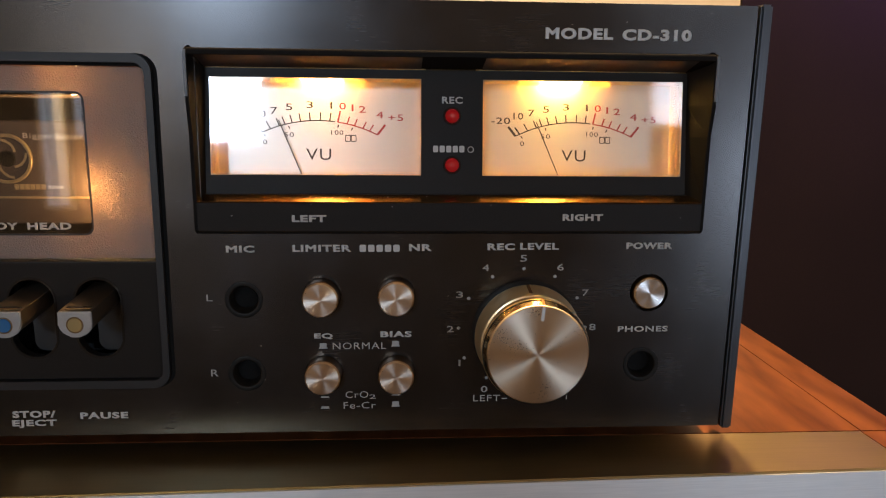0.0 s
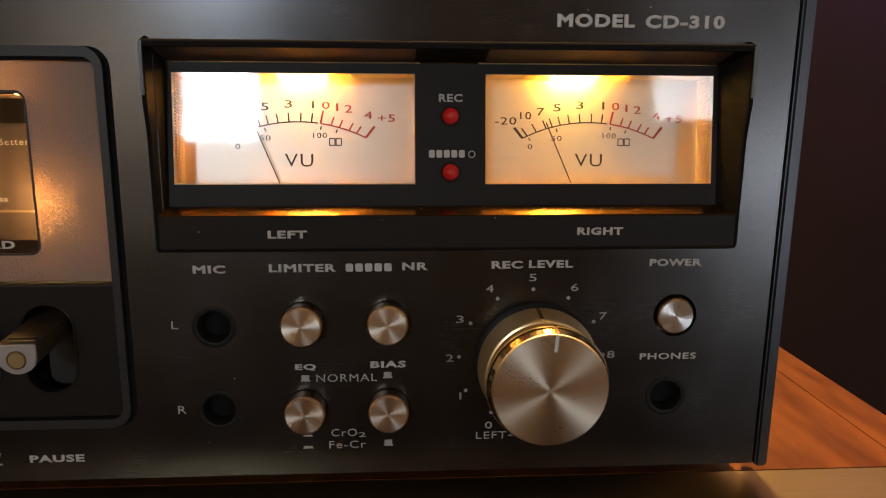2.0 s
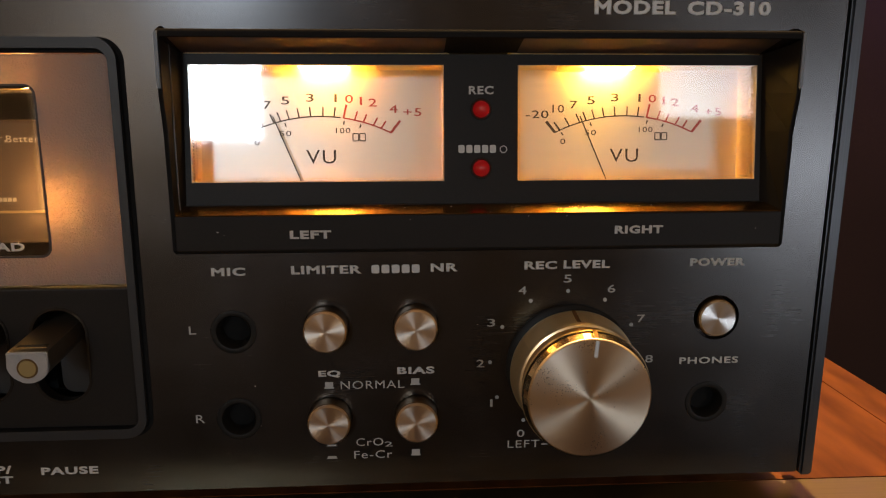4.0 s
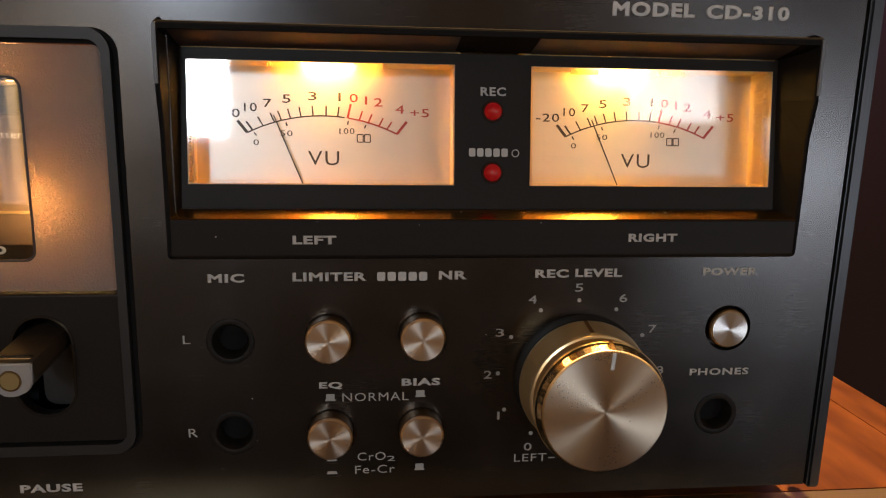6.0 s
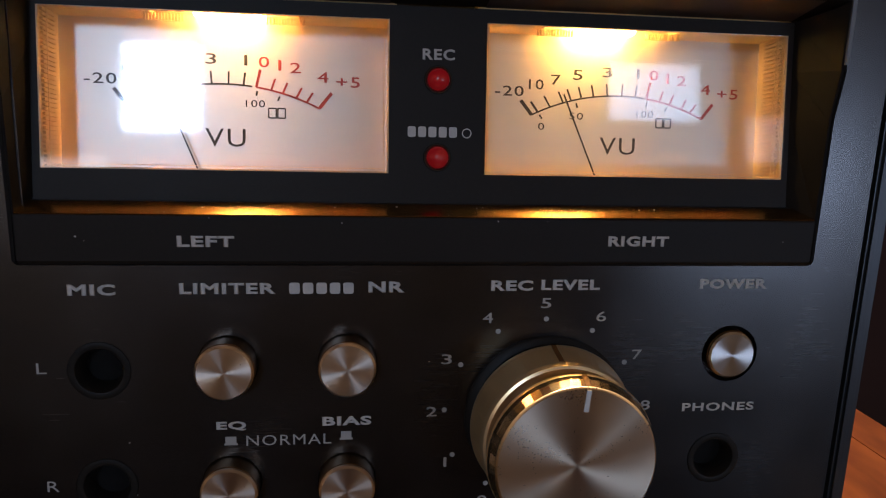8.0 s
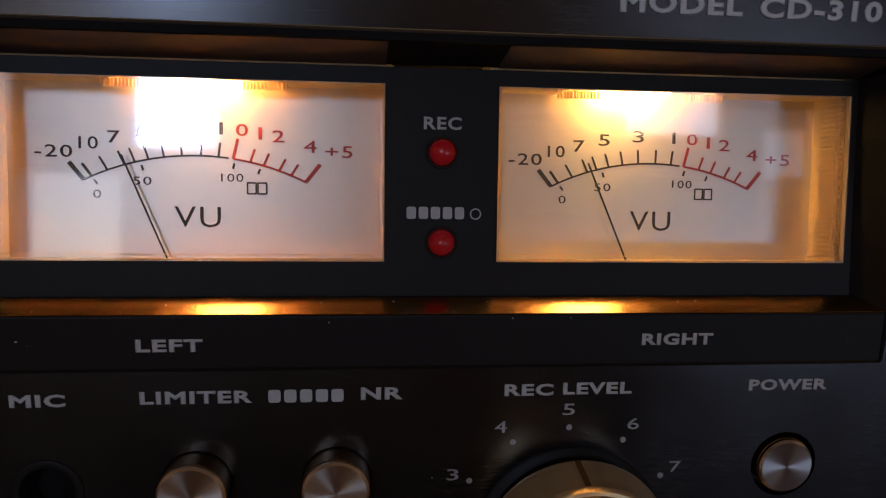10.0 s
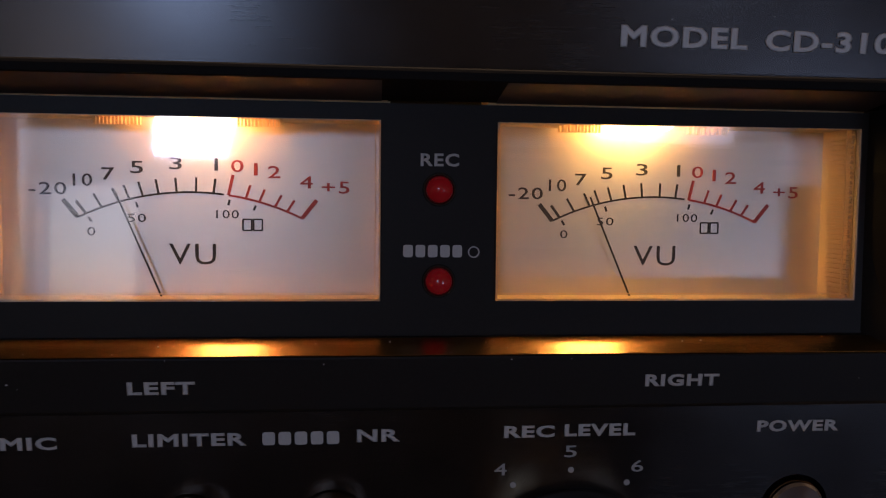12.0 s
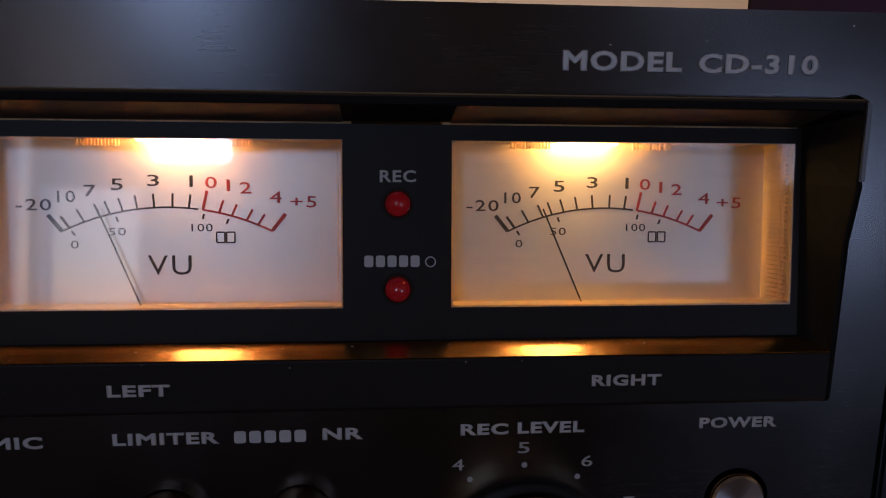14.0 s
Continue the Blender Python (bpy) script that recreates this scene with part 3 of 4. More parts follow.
part("brown_band", lathe(bmesh.new(), KX, KZ, [(1.41, -1.230), (1.40, -1.321), (1.41, -1.668)], 96), BRONZE_BAND, knob, "polished brown band", True, (KX, -1.48, KZ))
part("front_rim", lathe(bmesh.new(), KX, KZ, [(1.38, -1.651), (1.485, -1.659), (1.50, -1.684), (1.50, -1.725), (1.488, -1.750)], 96), CHAMPAGNE_RING, knob, "pale satin rim", True, (KX, -1.69, KZ))
part("front_ring", lathe(bmesh.new(), KX, KZ, [(1.488, -1.750), (1.468, -1.849), (1.405, -2.014), (1.385, -2.039)], 52), GOLD, knob, "polished front ring", False, (KX, -1.89, KZ))
part("knob_face", lathe(bmesh.new(), KX, KZ, [(0, -2.080), (1.37, -2.080), (1.405, -2.048), (1.41, -2.031), (0, -2.031)], 128), SPUN, knob, "turned aluminium face", True, (KX, -2.05, KZ))
a = radians(85)
bm = bmesh.new()
stroke(bm, KX + 0.98 * math.cos(a), KZ + 0.98 * math.sin(a), KX + 1.36 * math.cos(a), KZ + 1.36 * math.sin(a), 0.085, -2.081, 0.008)
part("pointer", bm, PRINT_BRIGHT, knob, "pale pointer line")
for aa, line in ((85, ((1.505, -1.675), (1.492, -1.758), (1.472, -1.849), (1.408, -2.014))), (92, ((1.57, -0.430), (1.555, -0.495), (1.525, -0.660), (1.465, -1.065), (1.505, -1.123)))):
    c, s = math.cos(radians(aa)), math.sin(radians(aa))
    bm = bmesh.new()
    rows = [[bm.verts.new((KX + r * c - e * 0.045 * s, y, KZ + r * s + e * 0.045 * c)) for r, e in ((r0 + 0.004, -1), (r0 + 0.004, 1), (r0 - 0.05, 1), (r0 - 0.05, -1))] for r0, y in line]
    for p, q in zip(rows, rows[1:]):
        for k in range(4):
            bm.faces.new((p[k], p[(k + 1) % 4], q[(k + 1) % 4], q[k]))
    bm.faces.new(rows[0]), bm.faces.new(rows[-1][::-1])
    part("pointer_groove", bm, AMBER_GROOVE, knob, "dark amber index groove")

# ---------- the meter hood ----------
HX0, HX1 = -5.69, 8.90
side = [(0.05, 8.50), (-0.02, 8.50), (-0.16, 8.56), (-0.20, 8.62), (-0.20, 11.32), (-0.38, 12.22), (-0.42, 12.30), (-0.42, 13.53), (-0.38, 13.58), (-0.1, 13.67), (0.05, 13.68)]
hood = holder("meter_hood", (0, 0, 0))
hood.parent, hood.location = deck, (0, 0, -TOP * CM)
for x0, x1 in ((HX0, HX0 + 0.10), (HX1 - 0.10, HX1)):
    bm = prism(bmesh.new(), side, "x", x0, x1)
    bmesh.ops.bevel(bm, geom=[e for e in bm.edges if abs(e.verts[0].co.x - e.verts[1].co.x) < 1e-6], offset=0.03, segments=2, affect="EDGES")
    part("hood_cheek", bm, HOOD_GREY, hood, "black side cheek of the hood")
# pale strip round the upper corners of the cheeks: window highlight painted as lighter grey
for x0, x1, turn in ((HX0 - 0.012, HX0 + 0.075, 1), (HX1 - 0.075, HX1 + 0.012, -1)):
    outer = [(x0, 12.32), (x1, 12.32), (x1, 13.50), (x1 - 0.04 * (turn < 0), 13.55), (x0 + 0.04 * (turn > 0), 13.55), (x0, 13.50)]
    bm = prism(bmesh.new(), outer, "y", -0.445, -0.405)
    bmesh.ops.bevel(bm, geom=[e for e in bm.edges if all(v.co.y < -0.44 for v in e.verts)], offset=0.015, segments=2, affect="EDGES")
    part("cheek_highlight", bm, HOOD_EDGE_LIT, hood, "pale grey strip that paints the window highlight on the cheek edge")
# slanted inner side walls
for xf, xb in ((HX0 + 0.10, -5.42), (HX1 - 0.10, 8.42)):
    bm = bmesh.new()
    f = [(-0.195, 9.42), (-0.195, 11.32), (-0.375, 12.22), (-0.41, 13.38)]
    b = [(0.26, 9.64), (0.44, 11.3), (0.54, 12.2), (0.64, 13.13)]
    vf, vb = [bm.verts.new((xf, y, z)) for y, z in f], [bm.verts.new((xb, y, z)) for y, z in b]
    for i in range(3):
        bm.faces.new((vf[i], vf[i + 1], vb[i + 1], vb[i]))
    part("inner_cheek", bm, INNER, hood)
part("hood_top", prism(bmesh.new(), [(-0.42, 13.54), (-0.405, 13.575), (-0.37, 13.595), (-0.28, 13.60), (0.05, 13.60), (0.72, 13.60), (0.72, 13.16), (-0.41, 13.43)], "x", HX0 + 0.10, HX1 - 0.10), HOOD_GREY, hood, "dark grey overhanging brow")
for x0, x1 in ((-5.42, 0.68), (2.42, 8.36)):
    part("brow_lining", prism(bmesh.new(), [(-0.37, 13.412), (0.66, 13.164), (0.66, 13.145)], "x", x0, x1), LIP_SHADED, hood, "lining under the brow, in bronze darkened for its shade")
part("hood_lower", prism(bmesh.new(), [(0.05, 8.50), (-0.02, 8.50), (-0.16, 8.56), (-0.20, 8.62), (-0.20, 9.39), (-0.19, 9.415), (0.05, 9.43)], "x", HX0 + 0.10, HX1 - 0.10), BLACK, hood, "black lower apron")
bm = bmesh.new()
v = [bm.verts.new(p) for p in ((HX0 + 0.10, -0.195, 9.445), (HX1 - 0.10, -0.195, 9.445), (8.60, 0.14, 9.610), (-5.52, 0.14, 9.610))]
bm.faces.new(v)
g = bmesh.ops.extrude_face_region(bm, geom=bm.faces[:])["geom"]
bmesh.ops.translate(bm, verts=[q for q in g if isinstance(q, bmesh.types.BMVert)], vec=(0, 0.03, -0.05))
part("ledge", cube(-5.60, 8.65, 0.142, 0.33, 9.50, 9.606), BLACK, hood)
part("lip", bm, LIP, hood, "glossy slanted lip that mirrors the meters")
legends([("LEFT", -2.98, 8.87, 0.97, 0.20), ("RIGHT", 4.73, 8.91, 1.18, 0.20)], -0.20, PRINT, 0.05, hood)

# black plate round the meters
# the plate and the meters lean back together about its lower window edge
WIN = [(-5.27, 0.67), (2.445, 8.27)]
WZ0, WZ1 = 10.15, 12.88
PY = 0.30
PIVOT, LEAN = (0, PY, WZ0), radians(-6.7)
bm = bmesh.new()
plate(bm, -5.45, 8.44, 9.60, 13.14, PY, PY + 0.10, [], [(a, b, WZ0, WZ1) for a, b in WIN])
bmesh.ops.remove_doubles(bm, verts=bm.verts, dist=0.0005)
display = part("meter_surround", bm, BLACK, deck, "matt black plate round the meters", centre=PIVOT)
display.rotation_euler.x = LEAN
word("REC", 1.27, 12.20, 0.59, 0.20, PY, PRINT, display, 0.03)
bars(1.016, 10.816, 0.945, 0.19, PY, PRINT, display)
part("ring_mark", rim(bmesh.new(), [(2.10 + 0.09 * math.cos(a), 10.90 + 0.09 * math.sin(a)) for a in np.linspace(0, 6.283, 24, False)], [(2.10 + 0.07 * math.cos(a), 10.90 + 0.07 * math.sin(a)) for a in np.linspace(0, 6.283, 24, False)], PY - 0.01, PY - 0.002), PRINT, display)
for z in (11.85, 10.45):
    led = part("indicator_led", lathe(bmesh.new(), 1.563, z, [(0, PY - 0.26), (0.07, PY - 0.25), (0.14, PY - 0.21), (0.19, PY - 0.13), (0.205, PY - 0.06), (0.205, PY)], 32), LED, deck, "round red indicator lens", True, PIVOT)
    part("led_collar", lathe(bmesh.new(), 1.563, z, [(0.21, PY), (0.225, PY - 0.025), (0.25, PY - 0.025), (0.26, PY)], 32), BLACK_GLOSS, led, "", True)
    led.rotation_euler.x = LEAN


# ---------- the level meters ----------
def meter(x0, x1, cx, tip, lampx, wide=1.0, glow=BULB):
    """A lit moving-needle level meter; cx: scale centre; tip: x of the needle at the arc."""
    body = holder("level_meter", PIVOT)
    body.parent, body.location = deck, (0, PY * CM, (WZ0 - TOP) * CM)
    body.rotation_euler.x = LEAN
    body["label"] = "lit level meter with a pale scale and thin needle"
    FY, pz = PY + 1.0, 9.15
    part("scale_plate", cube(x0 - 0.05, x1 + 0.05, FY, FY + 0.06, WZ0 - 0.35, WZ1 + 0.25), FACE, body, "satin pale scale plate")
    part("floor_wall", cube(x0 - 0.1, x1 + 0.1, PY + 0.11, FY, WZ0 - 0.16, WZ0 - 0.04), AMBER_WALL, body)
    for xa, xb in ((x0 - 0.14, x0 - 0.02), (x1 + 0.02, x1 + 0.14)):
        w = part("side_wall", cube(xa, xb, PY + 0.11, FY, WZ0 - 0.1, WZ1 + 0.3), AMBER_WALL, body)
    # ribbed diffuser on the outer side wall
    bm = bmesh.new()
    sx = x1 - 0.015 if cx > 0 else x0 + 0.015
    for i in range(34):
        z = WZ0 + 0.02 + i * 0.0805
        box(bm, sx - 0.025, sx + 0.025, PY + 0.13, PY + 0.72, z, z + 0.048)
    part("ribs", bm, RIB, body, "fine horizontal ribs of the diffuser")
    # roof with a lamp slot
    for xa, xb in ((x0 - 0.1, lampx - 1.3), (lampx + 1.3, x1 + 0.1)):
        part("roof", cube(xa, xb, PY + 0.11, FY, WZ1 + 0.04, WZ1 + 0.12), AMBER_WALL, body)
    part("roof_back", cube(x0 - 0.1, x1 + 0.1, PY + 0.14, FY + 0.1, WZ1 + 0.40, WZ1 + 0.46), AMBER_WALL, body)
    part("roof_front", cube(x0 - 0.1, x1 + 0.1, PY + 0.11, PY + 0.16, WZ1 + 0.04, WZ1 + 0.42), AMBER_WALL, body)
    bm = bmesh.new()
    lathe(bm, 0, 0, [(0, -0.62), (0.12, -0.59), (0.19, -0.48), (0.19, 0.48), (0.12, 0.59), (0, 0.62)], 24)
    bmesh.ops.rotate(bm, verts=bm.verts, cent=(0, 0, 0), matrix=Matrix.Rotation(radians(90), 3, "Z"))
    bmesh.ops.translate(bm, verts=bm.verts, vec=(lampx, PY + 0.66, WZ1 + 0.18))
    part("bulb", bm, glow, body, "glowing warm bulb", True)
    # fine comb of the diffuser beside the lamp
    bm = bmesh.new()
    for i in range(26):
        x = lampx + (0.72 + i * 0.055 if i < 13 else -0.75 - (i - 13) * 0.055)
        box(bm, x, x + 0.028, PY + 0.40, PY + 0.46, WZ1 - 0.09, WZ1 + 0.03)
    part("comb", bm, RIB, body)
    # acrylic cover
    cover = part("cover", cube(x0 + 0.01, x1 - 0.01, PY - 0.10, PY - 0.07, WZ0 + 0.01, WZ1 - 0.01), PANE, body, "clear acrylic cover")
    cover.visible_shadow = False
    bm = rim(bmesh.new(), [(x0, WZ0), (x1, WZ0), (x1, WZ1), (x0, WZ1)], [(x0 + 0.025, WZ0 + 0.03), (x1 - 0.025, WZ0 + 0.03), (x1 - 0.025, WZ1 - 0.012), (x0 + 0.025, WZ1 - 0.012)], PY - 0.06, PY + 0.02)
    q, w_ = 0.075, 0.014
    part("cover_step", rim(bmesh.new(), [(x0 + q, WZ0 + q), (x1 - q, WZ0 + q), (x1 - q, WZ1 - 0.005), (x0 + q, WZ1 - 0.005)], [(x0 + q + w_, WZ0 + q + w_), (x1 - q - w_, WZ0 + q + w_), (x1 - q - w_, WZ1 - 0.01), (x0 + q + w_, WZ1 - 0.01)], PY + 0.18, PY + 0.20), RIB, body, "inner moulded edge of the cover")
    part("cover_edge", bm, RIB, body, "bright moulded edge of the cover")
    # scale
    R, az = 3.98, 7.80
    arc = lambda x: az + math.sqrt(R * R - (x - cx) ** 2)  # noqa: E731
    bm, red = bmesh.new(), bmesh.new()
    xa, xr, xe = cx - 1.75 * wide, cx + 0.58 * wide, cx + 1.74 * wide

    def run(b, a, c, width):
        n = 24
        for i in range(n):
            p, q = a + (c - a) * i / n, a + (c - a) * (i + 1) / n
            stroke(b, p, arc(p), q + 0.004, arc(q + 0.004), width, FY - 0.004)

    run(bm, xa, cx + 0.50 * wide, 0.032)
    run(red, xr, xe, 0.036)
    # ticks point at the pivot
    for f, ln, wd, b in ((0.0, 0.36, 0.07, bm), (0.035, 0.25, 0.045, bm), (0.105, 0.25, 0.035, bm), (0.18, 0.24, 0.035, bm), (0.226, 0.24, 0.035, bm),
                         (0.286, 0.24, 0.035, bm), (0.356, 0.24, 0.035, bm), (0.436, 0.24, 0.035, bm), (0.522, 0.24, 0.035, bm), (0.60, 0.24, 0.038, bm),
                         (0.667, 0.34, 0.05, red), (0.745, 0.23, 0.04, red), (0.806, 0.22, 0.04, red), (0.877, 0.22, 0.04, red), (0.932, 0.22, 0.04, red), (1.0, 0.38, 0.065, red)):
        x = xa + f * (xe - xa)
        z = arc(x)
        d = Vector((x - cx, z - pz)).normalized()
        stroke(b, x, z, x + d.x * ln, z + d.y * ln, wd, FY - 0.003)
    for f in (0.045, 0.255, 0.672, 0.79):
        x = xa + f * (xe - xa)
        z = arc(x) - 0.07
        d = Vector((x - cx, z - pz)).normalized()
        stroke(bm, x, z, x - d.x * 0.09, z - d.y * 0.09, 0.035, FY - 0.003)
    # the noise-reduction symbol: two framed boxes
    for x in (cx + 0.81, cx + 0.98):
        for s in ((x, 11.17, x, 11.35), (x + 0.14, 11.17, x + 0.14, 11.35), (x, 11.17, x + 0.14, 11.17), (x, 11.35, x + 0.14, 11.35)):
            stroke(bm, *s, 0.026, FY - 0.003)
    part("scale_lines", bm, INK, body, "black scale lines")
    part("red_scale_lines", red, INK_RED, body, "red scale lines")
    for text, dx, z, w, tn in (("-20", -2.20, 11.82, 0.58, 0), ("10", -1.67, 11.96, 0.30, 0), ("7", -1.28, 12.06, 0.20, 0), ("5", -0.84, 12.17, 0.20, 0), ("3", -0.24, 12.24, 0.20, 0), ("1", 0.39, 12.23, 0.06, 0)):
        word(text, cx + dx * wide, z, w, 0.20, FY, INK, body, 0.008, "scale_figure", True, tn)
    for text, dx, z, w in (("0", 0.72, 12.21, 0.20), ("1", 1.01, 12.16, 0.06), ("2", 1.30, 12.12, 0.20), ("4", 1.81, 11.96, 0.21), ("+5", 2.28, 11.88, 0.45)):
        word(text, cx + dx * wide, z, w, 0.20, FY, INK_RED, body, 0.008, "scale_figure", True)
    for text, dx, z, w in (("0", -1.55, 11.14, 0.13), ("50", -0.85, 11.36, 0.29), ("100", 0.56, 11.43, 0.36)):
        word(text, cx + dx * wide, z, w, 0.135, FY, INK, body, 0.004, "scale_figure", True)
    word("VU", cx + 0.01, 10.78, 0.74, 0.34, FY, INK, body, 0.0, "scale_figure", True)
    # needle
    px, pzz = cx - 0.05, pz
    tz = arc(tip) + 0.16
    bm = bmesh.new()
    stroke(bm, px + (tip - px) * 0.25, pzz + (tz - pzz) * 0.25, tip, tz, 0.028, FY - 0.14, 0.02)
    part("needle", bm, INK, body, "thin black needle")


meter(*WIN[0], -2.36, -3.50, -2.24, 1.01)
meter(*WIN[1], 5.33, 4.16, 4.90, 1.015, BULB_DIM)

# ---------- cassette bay and transport keys ----------
bay = holder("cassette_bay")
bay.parent, bay.location = deck, (0, 0, -TOP * CM)
bm = rim(bmesh.new(), rounded(-32, -6.63, 3.94, 13.43, 0.5, 8), rounded(-31.6, -6.82, 4.18, 13.19, 0.3, 8), -0.16, 0.3)
bmesh.ops.bevel(bm, geom=[e for e in bm.edges if all(abs(v.co.y + 0.16) < 1e-6 for v in e.verts) and abs(e.calc_face_angle(0)) > 1.0], offset=0.045, segments=3, profile=0.5, affect="EDGES")
part("bay_frame", bm, GREY_PLASTIC, bay, "dark grey moulded frame", True)
part("door_lip", cube(-30, -6.9, 0.03, 0.30, 13.085, 13.165, bevel=0.02), DOOR_LIP, bay, "brown upper edge of the door")
# solid ring coloured black for the shade in the gap
part("bay_gap", rim(bmesh.new(), rounded(-32, -6.51, 3.92, 13.44, 0.52, 8), rounded(-31.6, -6.71, 4.1, 13.1, 0.4, 8), -0.015, 0.1), RECESS_SHADE, bay, "black strip that paints the shade of the gap round the frame")

# door: a frosted bronze plate with a clear smoked window
door = part("door", rim(bmesh.new(), rounded(-30, -6.83, 7.79, 13.07, 0.12, 6), rounded(-24, -8.545, 8.48, 12.39, 0.22, 6), 0.02, 0.14), FROST, bay, "frosted bronze cassette door, closed")
pane = part("door_window", prism(bmesh.new(), rounded(-23.99, -8.555, 8.49, 12.38, 0.21, 6), "y", 0.04, 0.10), PANE_SMOKED, door, "smoked clear window")
pane.visible_shadow = False
part("door_bead", rim(bmesh.new(), rounded(-24.03, -8.515, 8.45, 12.42, 0.24, 6), rounded(-24, -8.565, 8.50, 12.37, 0.21, 6), 0.005, 0.03), GREY_PLASTIC, door)
word("OY", -11.22, 8.61, 0.63, 0.20, 0.04, PRINT, door, 0.04)
word("HEAD", -10.34, 8.61, 1.20, 0.20, 0.04, PRINT, door, 0.04)
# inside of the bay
# black sheet in place of the dark depth of the bay
part("bay_back", cube(-30, -6.7, 2.6, 2.7, 7.6, 13.1), RECESS_SHADE, bay)
part("bay_roof", cube(-30, -6.7, 0.5, 2.6, 13.0, 13.08), GREY_PLASTIC, bay)
part("bay_ledge", cube(-24, -8.3, 0.5, 0.9, 12.21, 12.33, bevel=0.03), GOLD, bay, "bright metal ledge above the cassette")
part("bay_floor", cube(-30, -6.86, 0.36, 2.7, 7.46, 7.62), GREY_PLASTIC, bay)
part("bay_side", cube(-6.75, -6.68, 0.2, 2.6, 7.63, 12.99), GREY_PLASTIC, bay)
bm = bmesh.new()
lathe(bm, -8.48, 9.78, [(0, 0.34), (0.10, 0.37), (0.14, 0.44), (0.14, 0.66), (0, 0.7)], 20)
part("bay_bulb", bm, BULB_DECK, bay, "glowing warm bulb", True)

# added fill, hidden above the door window, to brighten the ledge below it
bm = bmesh.new()
lathe(bm, -9.1, 12.66, [(0, 0.62), (0.08, 0.65), (0.10, 0.70), (0.10, 1.0), (0, 1.04)], 20)
part("bay_bulb", bm, BULB_FILL, bay, "glowing warm bulb", True)

# key plate with its slots
SLOTS = [-8.56, -10.41]
bm = bmesh.new()
n = 24


def stadium(cx, z0, z1, r):
    return [(cx + r * math.cos(a), (z1 - r if math.sin(a) >= -1e-9 else z0 + r) + r * math.sin(a)) for a in [2 * math.pi * i / n for i in range(n)]]


for cx in SLOTS:
    sq = []
    for i in range(n):
        a = 2 * math.pi * i / n
        c, s_ = math.cos(a), math.sin(a)
        k = 1 / max(abs(c), abs(s_))
        sq.append((cx + 0.925 * c * k, 6.03 + 1.4 * s_ * k))
    rim(bm, sq, stadium(cx, 4.85, 7.22, 0.66), 0.0, 0.35)
box(bm, -30, SLOTS[1] - 0.925, 0, 0.35, 4.22, 7.665)
box(bm, SLOTS[0] + 0.925, -6.85, 0, 0.35, 4.22, 7.665)
for cx0, cx1 in ((SLOTS[1] - 0.925, SLOTS[1] + 0.925), (SLOTS[0] - 0.925, SLOTS[0] + 0.925)):
    box(bm, cx0, cx1, 0, 0.35, 4.22, 4.63)
    box(bm, cx0, cx1, 0, 0.35, 7.43, 7.665)
keys = part("key_plate", bm, BLACK, bay, "black plate with rounded slots for the keys")
part("plate_line", cube(-30, -6.85, -0.02, 0.3, 7.665, 7.70), GREY_PLASTIC, keys)
# black strip for the shade along the lower step of the plate
part("plate_step", cube(-30, -6.88, 0.1, 0.3, 3.99, 4.21), RECESS_SHADE, keys)
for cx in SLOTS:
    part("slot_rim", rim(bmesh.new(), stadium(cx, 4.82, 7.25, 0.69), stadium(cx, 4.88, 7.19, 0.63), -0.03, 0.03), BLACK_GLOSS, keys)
    # black sheet for the shade deep in the slot
    part("slot_back", cube(cx - 0.75, cx + 0.75, 1.3, 1.4, 4.7, 7.4), RECESS_SHADE, keys)
    part("slot_guard", prism(bmesh.new(), rounded(cx - 0.28, cx + 0.54, 4.9, 6.4, 0.3, 6), "y", 0.55, 0.62), GREY_PLASTIC, keys, "grey guard inside the slot")


def key(cx, inlay, what):
    """A D-shaped bar key that sticks out of its slot."""
    k = holder("transport_key")
    k.parent, k.location = deck, (0, 0, -TOP * CM)
    k["label"] = f"D-shaped transport key with a {what} inlay"
    hw, top, low = 0.43, 0.33, 0.34
    out = [(-hw, top), (hw, top)] + [(hw * math.cos(radians(-a)), -0.02 + low * math.sin(radians(-a)) * 1.0) for a in range(0, 181, 12)]
    bm = bmesh.new()
    rings = []
    for y, z, s_ in ((1.0, 6.53, 1.0), (-1.42, 6.33, 1.0)):
        rings.append([bm.verts.new((cx + x * s_, y, z + q * s_)) for x, q in out])
    m_ = len(out)
    for i in range(m_):
        bm.faces.new((rings[0][i], rings[0][(i + 1) % m_], rings[1][(i + 1) % m_], rings[1][i]))
    bm.faces.new(rings[0]), bm.faces.new(rings[1][::-1])
    part("key_bar", bm, KEY_BAR, k, "bronze-coloured bar")
    part("key_inset", cube(cx - 0.36, cx + 0.33, -1.25, -0.85, 6.59, 6.69, bevel=0.02), GOLD, k, "shiny brass inset")
    bm = prism(bmesh.new(), [(cx + x * 1.03, 6.32 + q * 1.03) for x, q in out], "y", -1.52, -1.42)
    bmesh.ops.bevel(bm, geom=bm.edges[:], offset=0.03, segments=2, affect="EDGES")
    part("key_face", bm, KEY_FACE, k, "satin silver end face")
    part("key_inlay", lathe(bmesh.new(), cx, 6.29, [(0, -1.535), (0.185, -1.535), (0.195, -1.52), (0.195, -1.50)], 32), inlay, k, f"round {what} inlay", True)
    part("inlay_ring", lathe(bmesh.new(), cx, 6.29, [(0.192, -1.52), (0.196, -1.53), (0.225, -1.53), (0.23, -1.518)], 32), GOLD_DULL, k, "dark ring round the inlay", True)


key(SLOTS[0] - 0.05, BRASS_DOT, "brass")
key(SLOTS[1] - 0.04, BLUE, "blue")

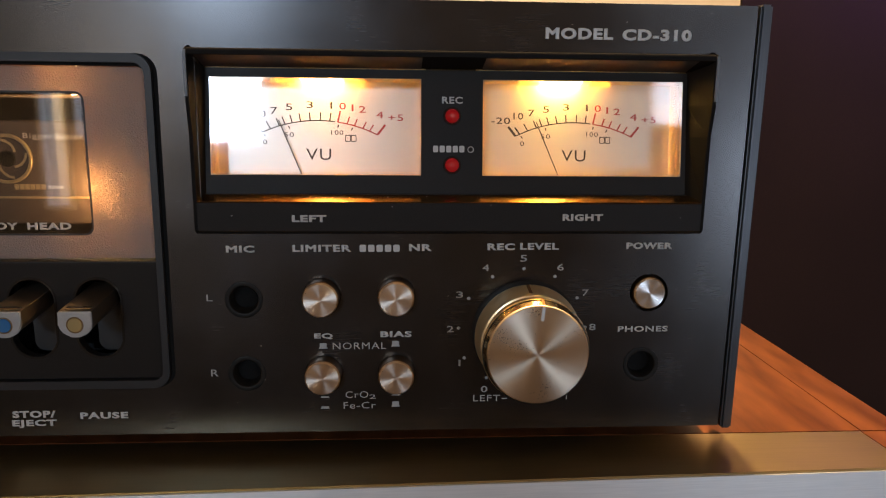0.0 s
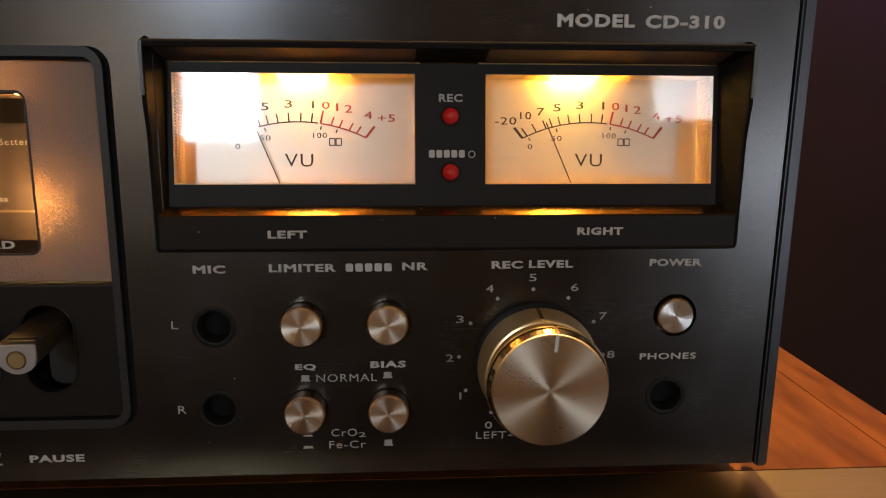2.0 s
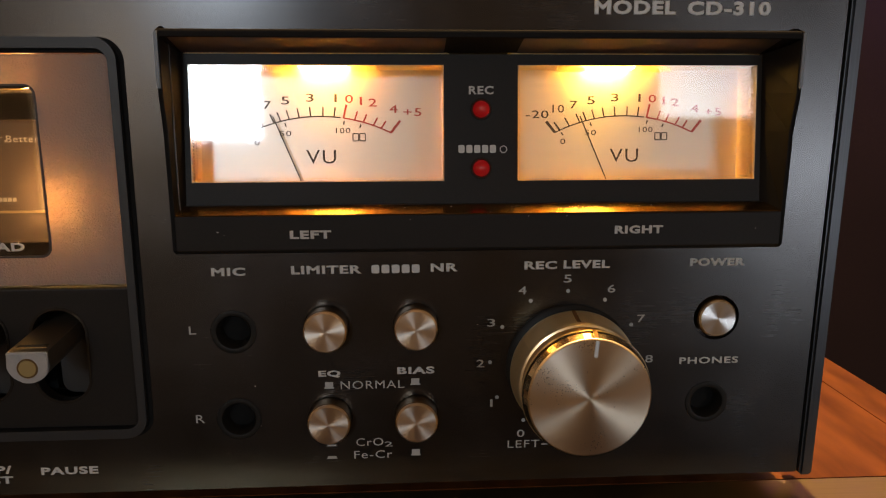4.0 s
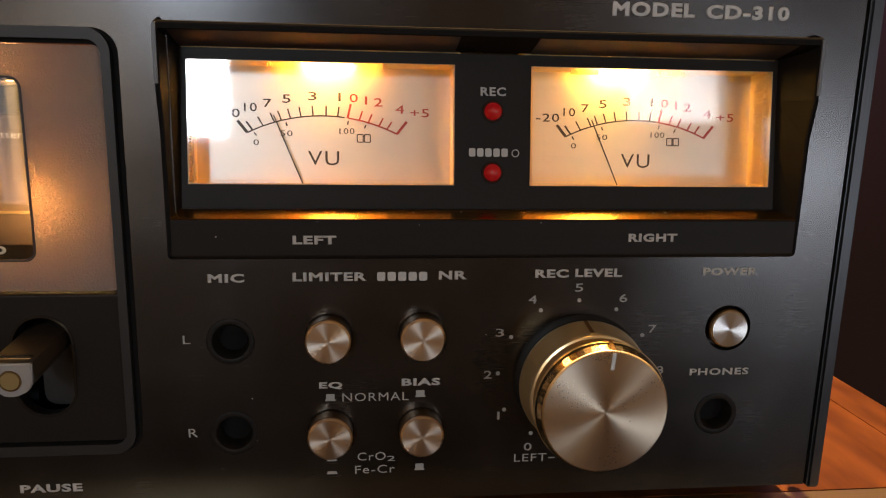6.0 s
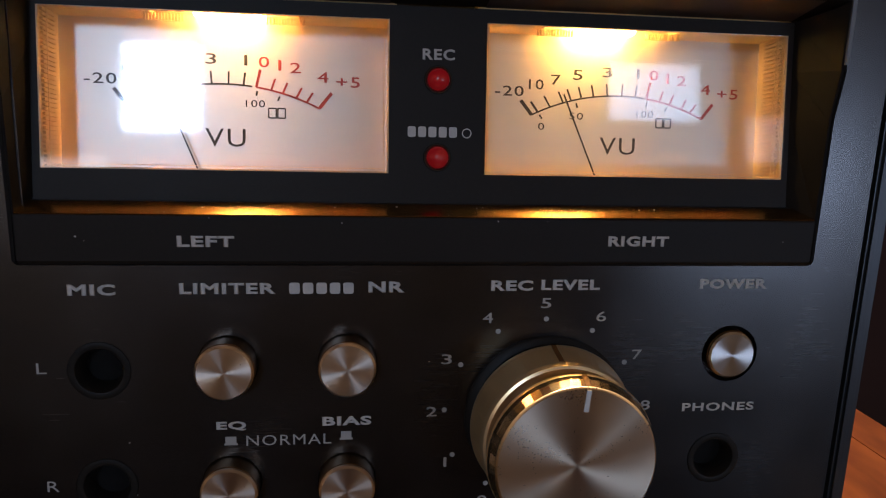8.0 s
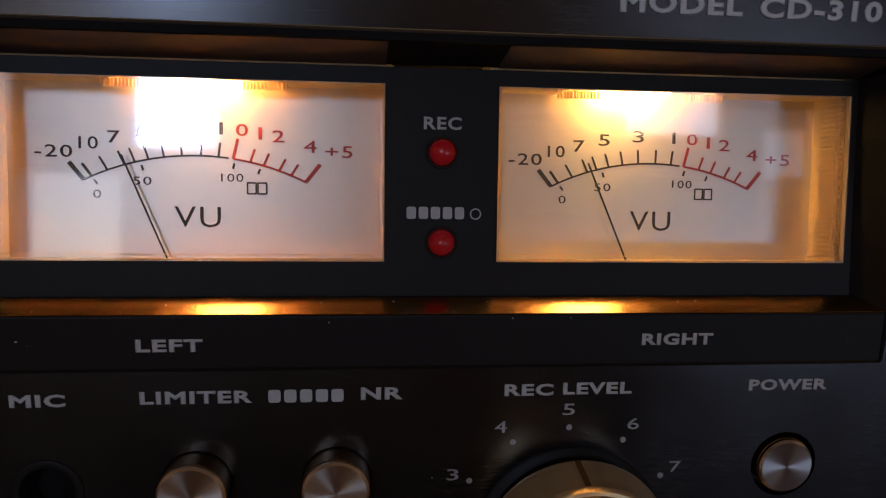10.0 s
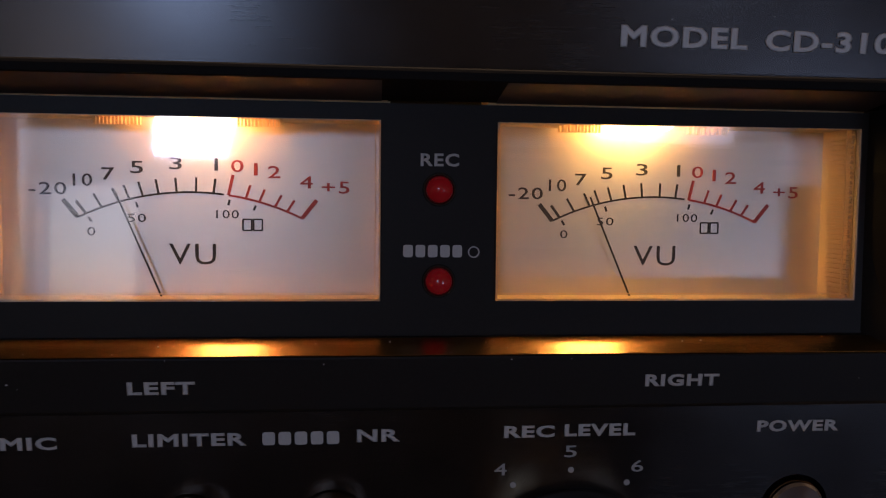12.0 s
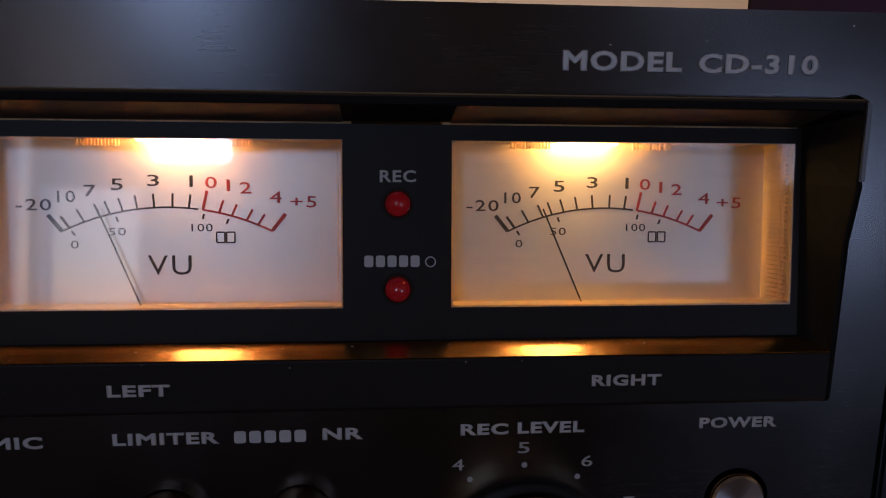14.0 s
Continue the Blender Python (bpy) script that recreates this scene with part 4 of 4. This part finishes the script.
# the tape in the bay: a thing of its own
tape = tagged(holder("cassette_tape", (-13.7, 1.1, 8.64)), "smoke-grey cassette tape with gold print behind the smoked window", "cassette tape")
bm = cube(-18.7, -8.55, 1.1, 2.0, 8.83, 11.60, bevel=0.08)
part("shell", bm, CASSETTE, tape, "smoke-grey shell")
bm = prism(bmesh.new(), [(-18.1, 8.64), (-9.0, 8.64), (-8.7, 9.18), (-18.4, 9.18)], "y", 1.0, 1.1)
part("head_guard", bm, CASSETTE, tape)
part("gold_band", cube(-18.5, -8.6, 1.07, 1.1, 9.35, 9.41), CASSETTE_GOLD, tape, "gold stripe")
part("hub_ring", lathe(bmesh.new(), -11.23, 10.50, [(0.62, 1.06), (0.64, 1.03), (0.70, 1.03), (0.72, 1.06), (0.72, 1.1)], 40), CASSETTE_GOLD, tape, "gold ring round the hub", True)
bm = bmesh.new()
for i in range(4):
    a0 = radians(40 + 90 * i)
    for k in range(9):
        a, b = a0 + k * 0.13, a0 + (k + 1) * 0.13
        stroke(bm, -11.23 + (0.30 + 0.03 * k) * math.cos(a), 10.50 + (0.30 + 0.03 * k) * math.sin(a), -11.23 + (0.33 + 0.03 * k) * math.cos(b), 10.50 + (0.33 + 0.03 * k) * math.sin(b), 0.07, 1.095)
part("emblem", bm, CASSETTE_GOLD, tape, "swirling gold emblem")
part("hub", lathe(bmesh.new(), -11.23, 10.50, [(0, 1.08), (0.2, 1.08), (0.24, 1.1)], 24), RECESS_SHADE, tape)
word("Bigger,", -10.73, 11.04, 0.92, 0.20, 1.095, PRINT, tape, 0.0)
word("Better,", -9.80, 11.04, 0.82, 0.19, 1.095, PRINT, tape, 0.0)
bars(-11.1, 9.61, 0.9, 0.16, 1.095, CASSETTE_GOLD, tape, 6, "print_bar", 0.12)
bars(-10.15, 9.63, 0.45, 0.10, 1.095, PRINT_DIM, tape, 4, "print_bar", 0.2)
bm = bmesh.new()
for i in range(6):
    box(bm, -9.25 + i * 0.03, -8.58, 1.06, 1.1, 9.81 + i * 0.13, 9.86 + i * 0.13)
part("side_ribs", bm, CASSETTE, tape)

# specks of dust on the panel, lip and surround
rng = random.Random(7)
bm = bmesh.new()
for _ in range(30):
    kind = rng.random()
    if kind < 0.35:
        x, y, z = rng.uniform(-5.2, 8.2), -0.10 + rng.uniform(-0.1, 0.2), 0
        y = rng.uniform(-0.17, 0.08)
        z = 9.445 + (y + 0.195) * 0.493 + 0.006
    elif kind < 0.6:
        x, y, z = rng.uniform(-5, 8.5), -0.204, rng.uniform(8.65, 9.4)
    else:
        x, y, z = rng.uniform(-5.8, 9.4), -0.004, rng.choice((rng.uniform(2.9, 8.3), rng.uniform(13.8, 14.8)))
    s_ = rng.uniform(0.006, 0.014)
    bmesh.ops.create_icosphere(bm, subdivisions=1, radius=s_, matrix=Matrix.Translation((x, y, z)) @ Matrix.Diagonal((rng.uniform(0.7, 1.8), 0.5, rng.uniform(0.6, 1.2), 1)))
tagged(part("dust", bm, PRINT), "tiny pale specks of dust on the deck front", "dust", kind="stuff")
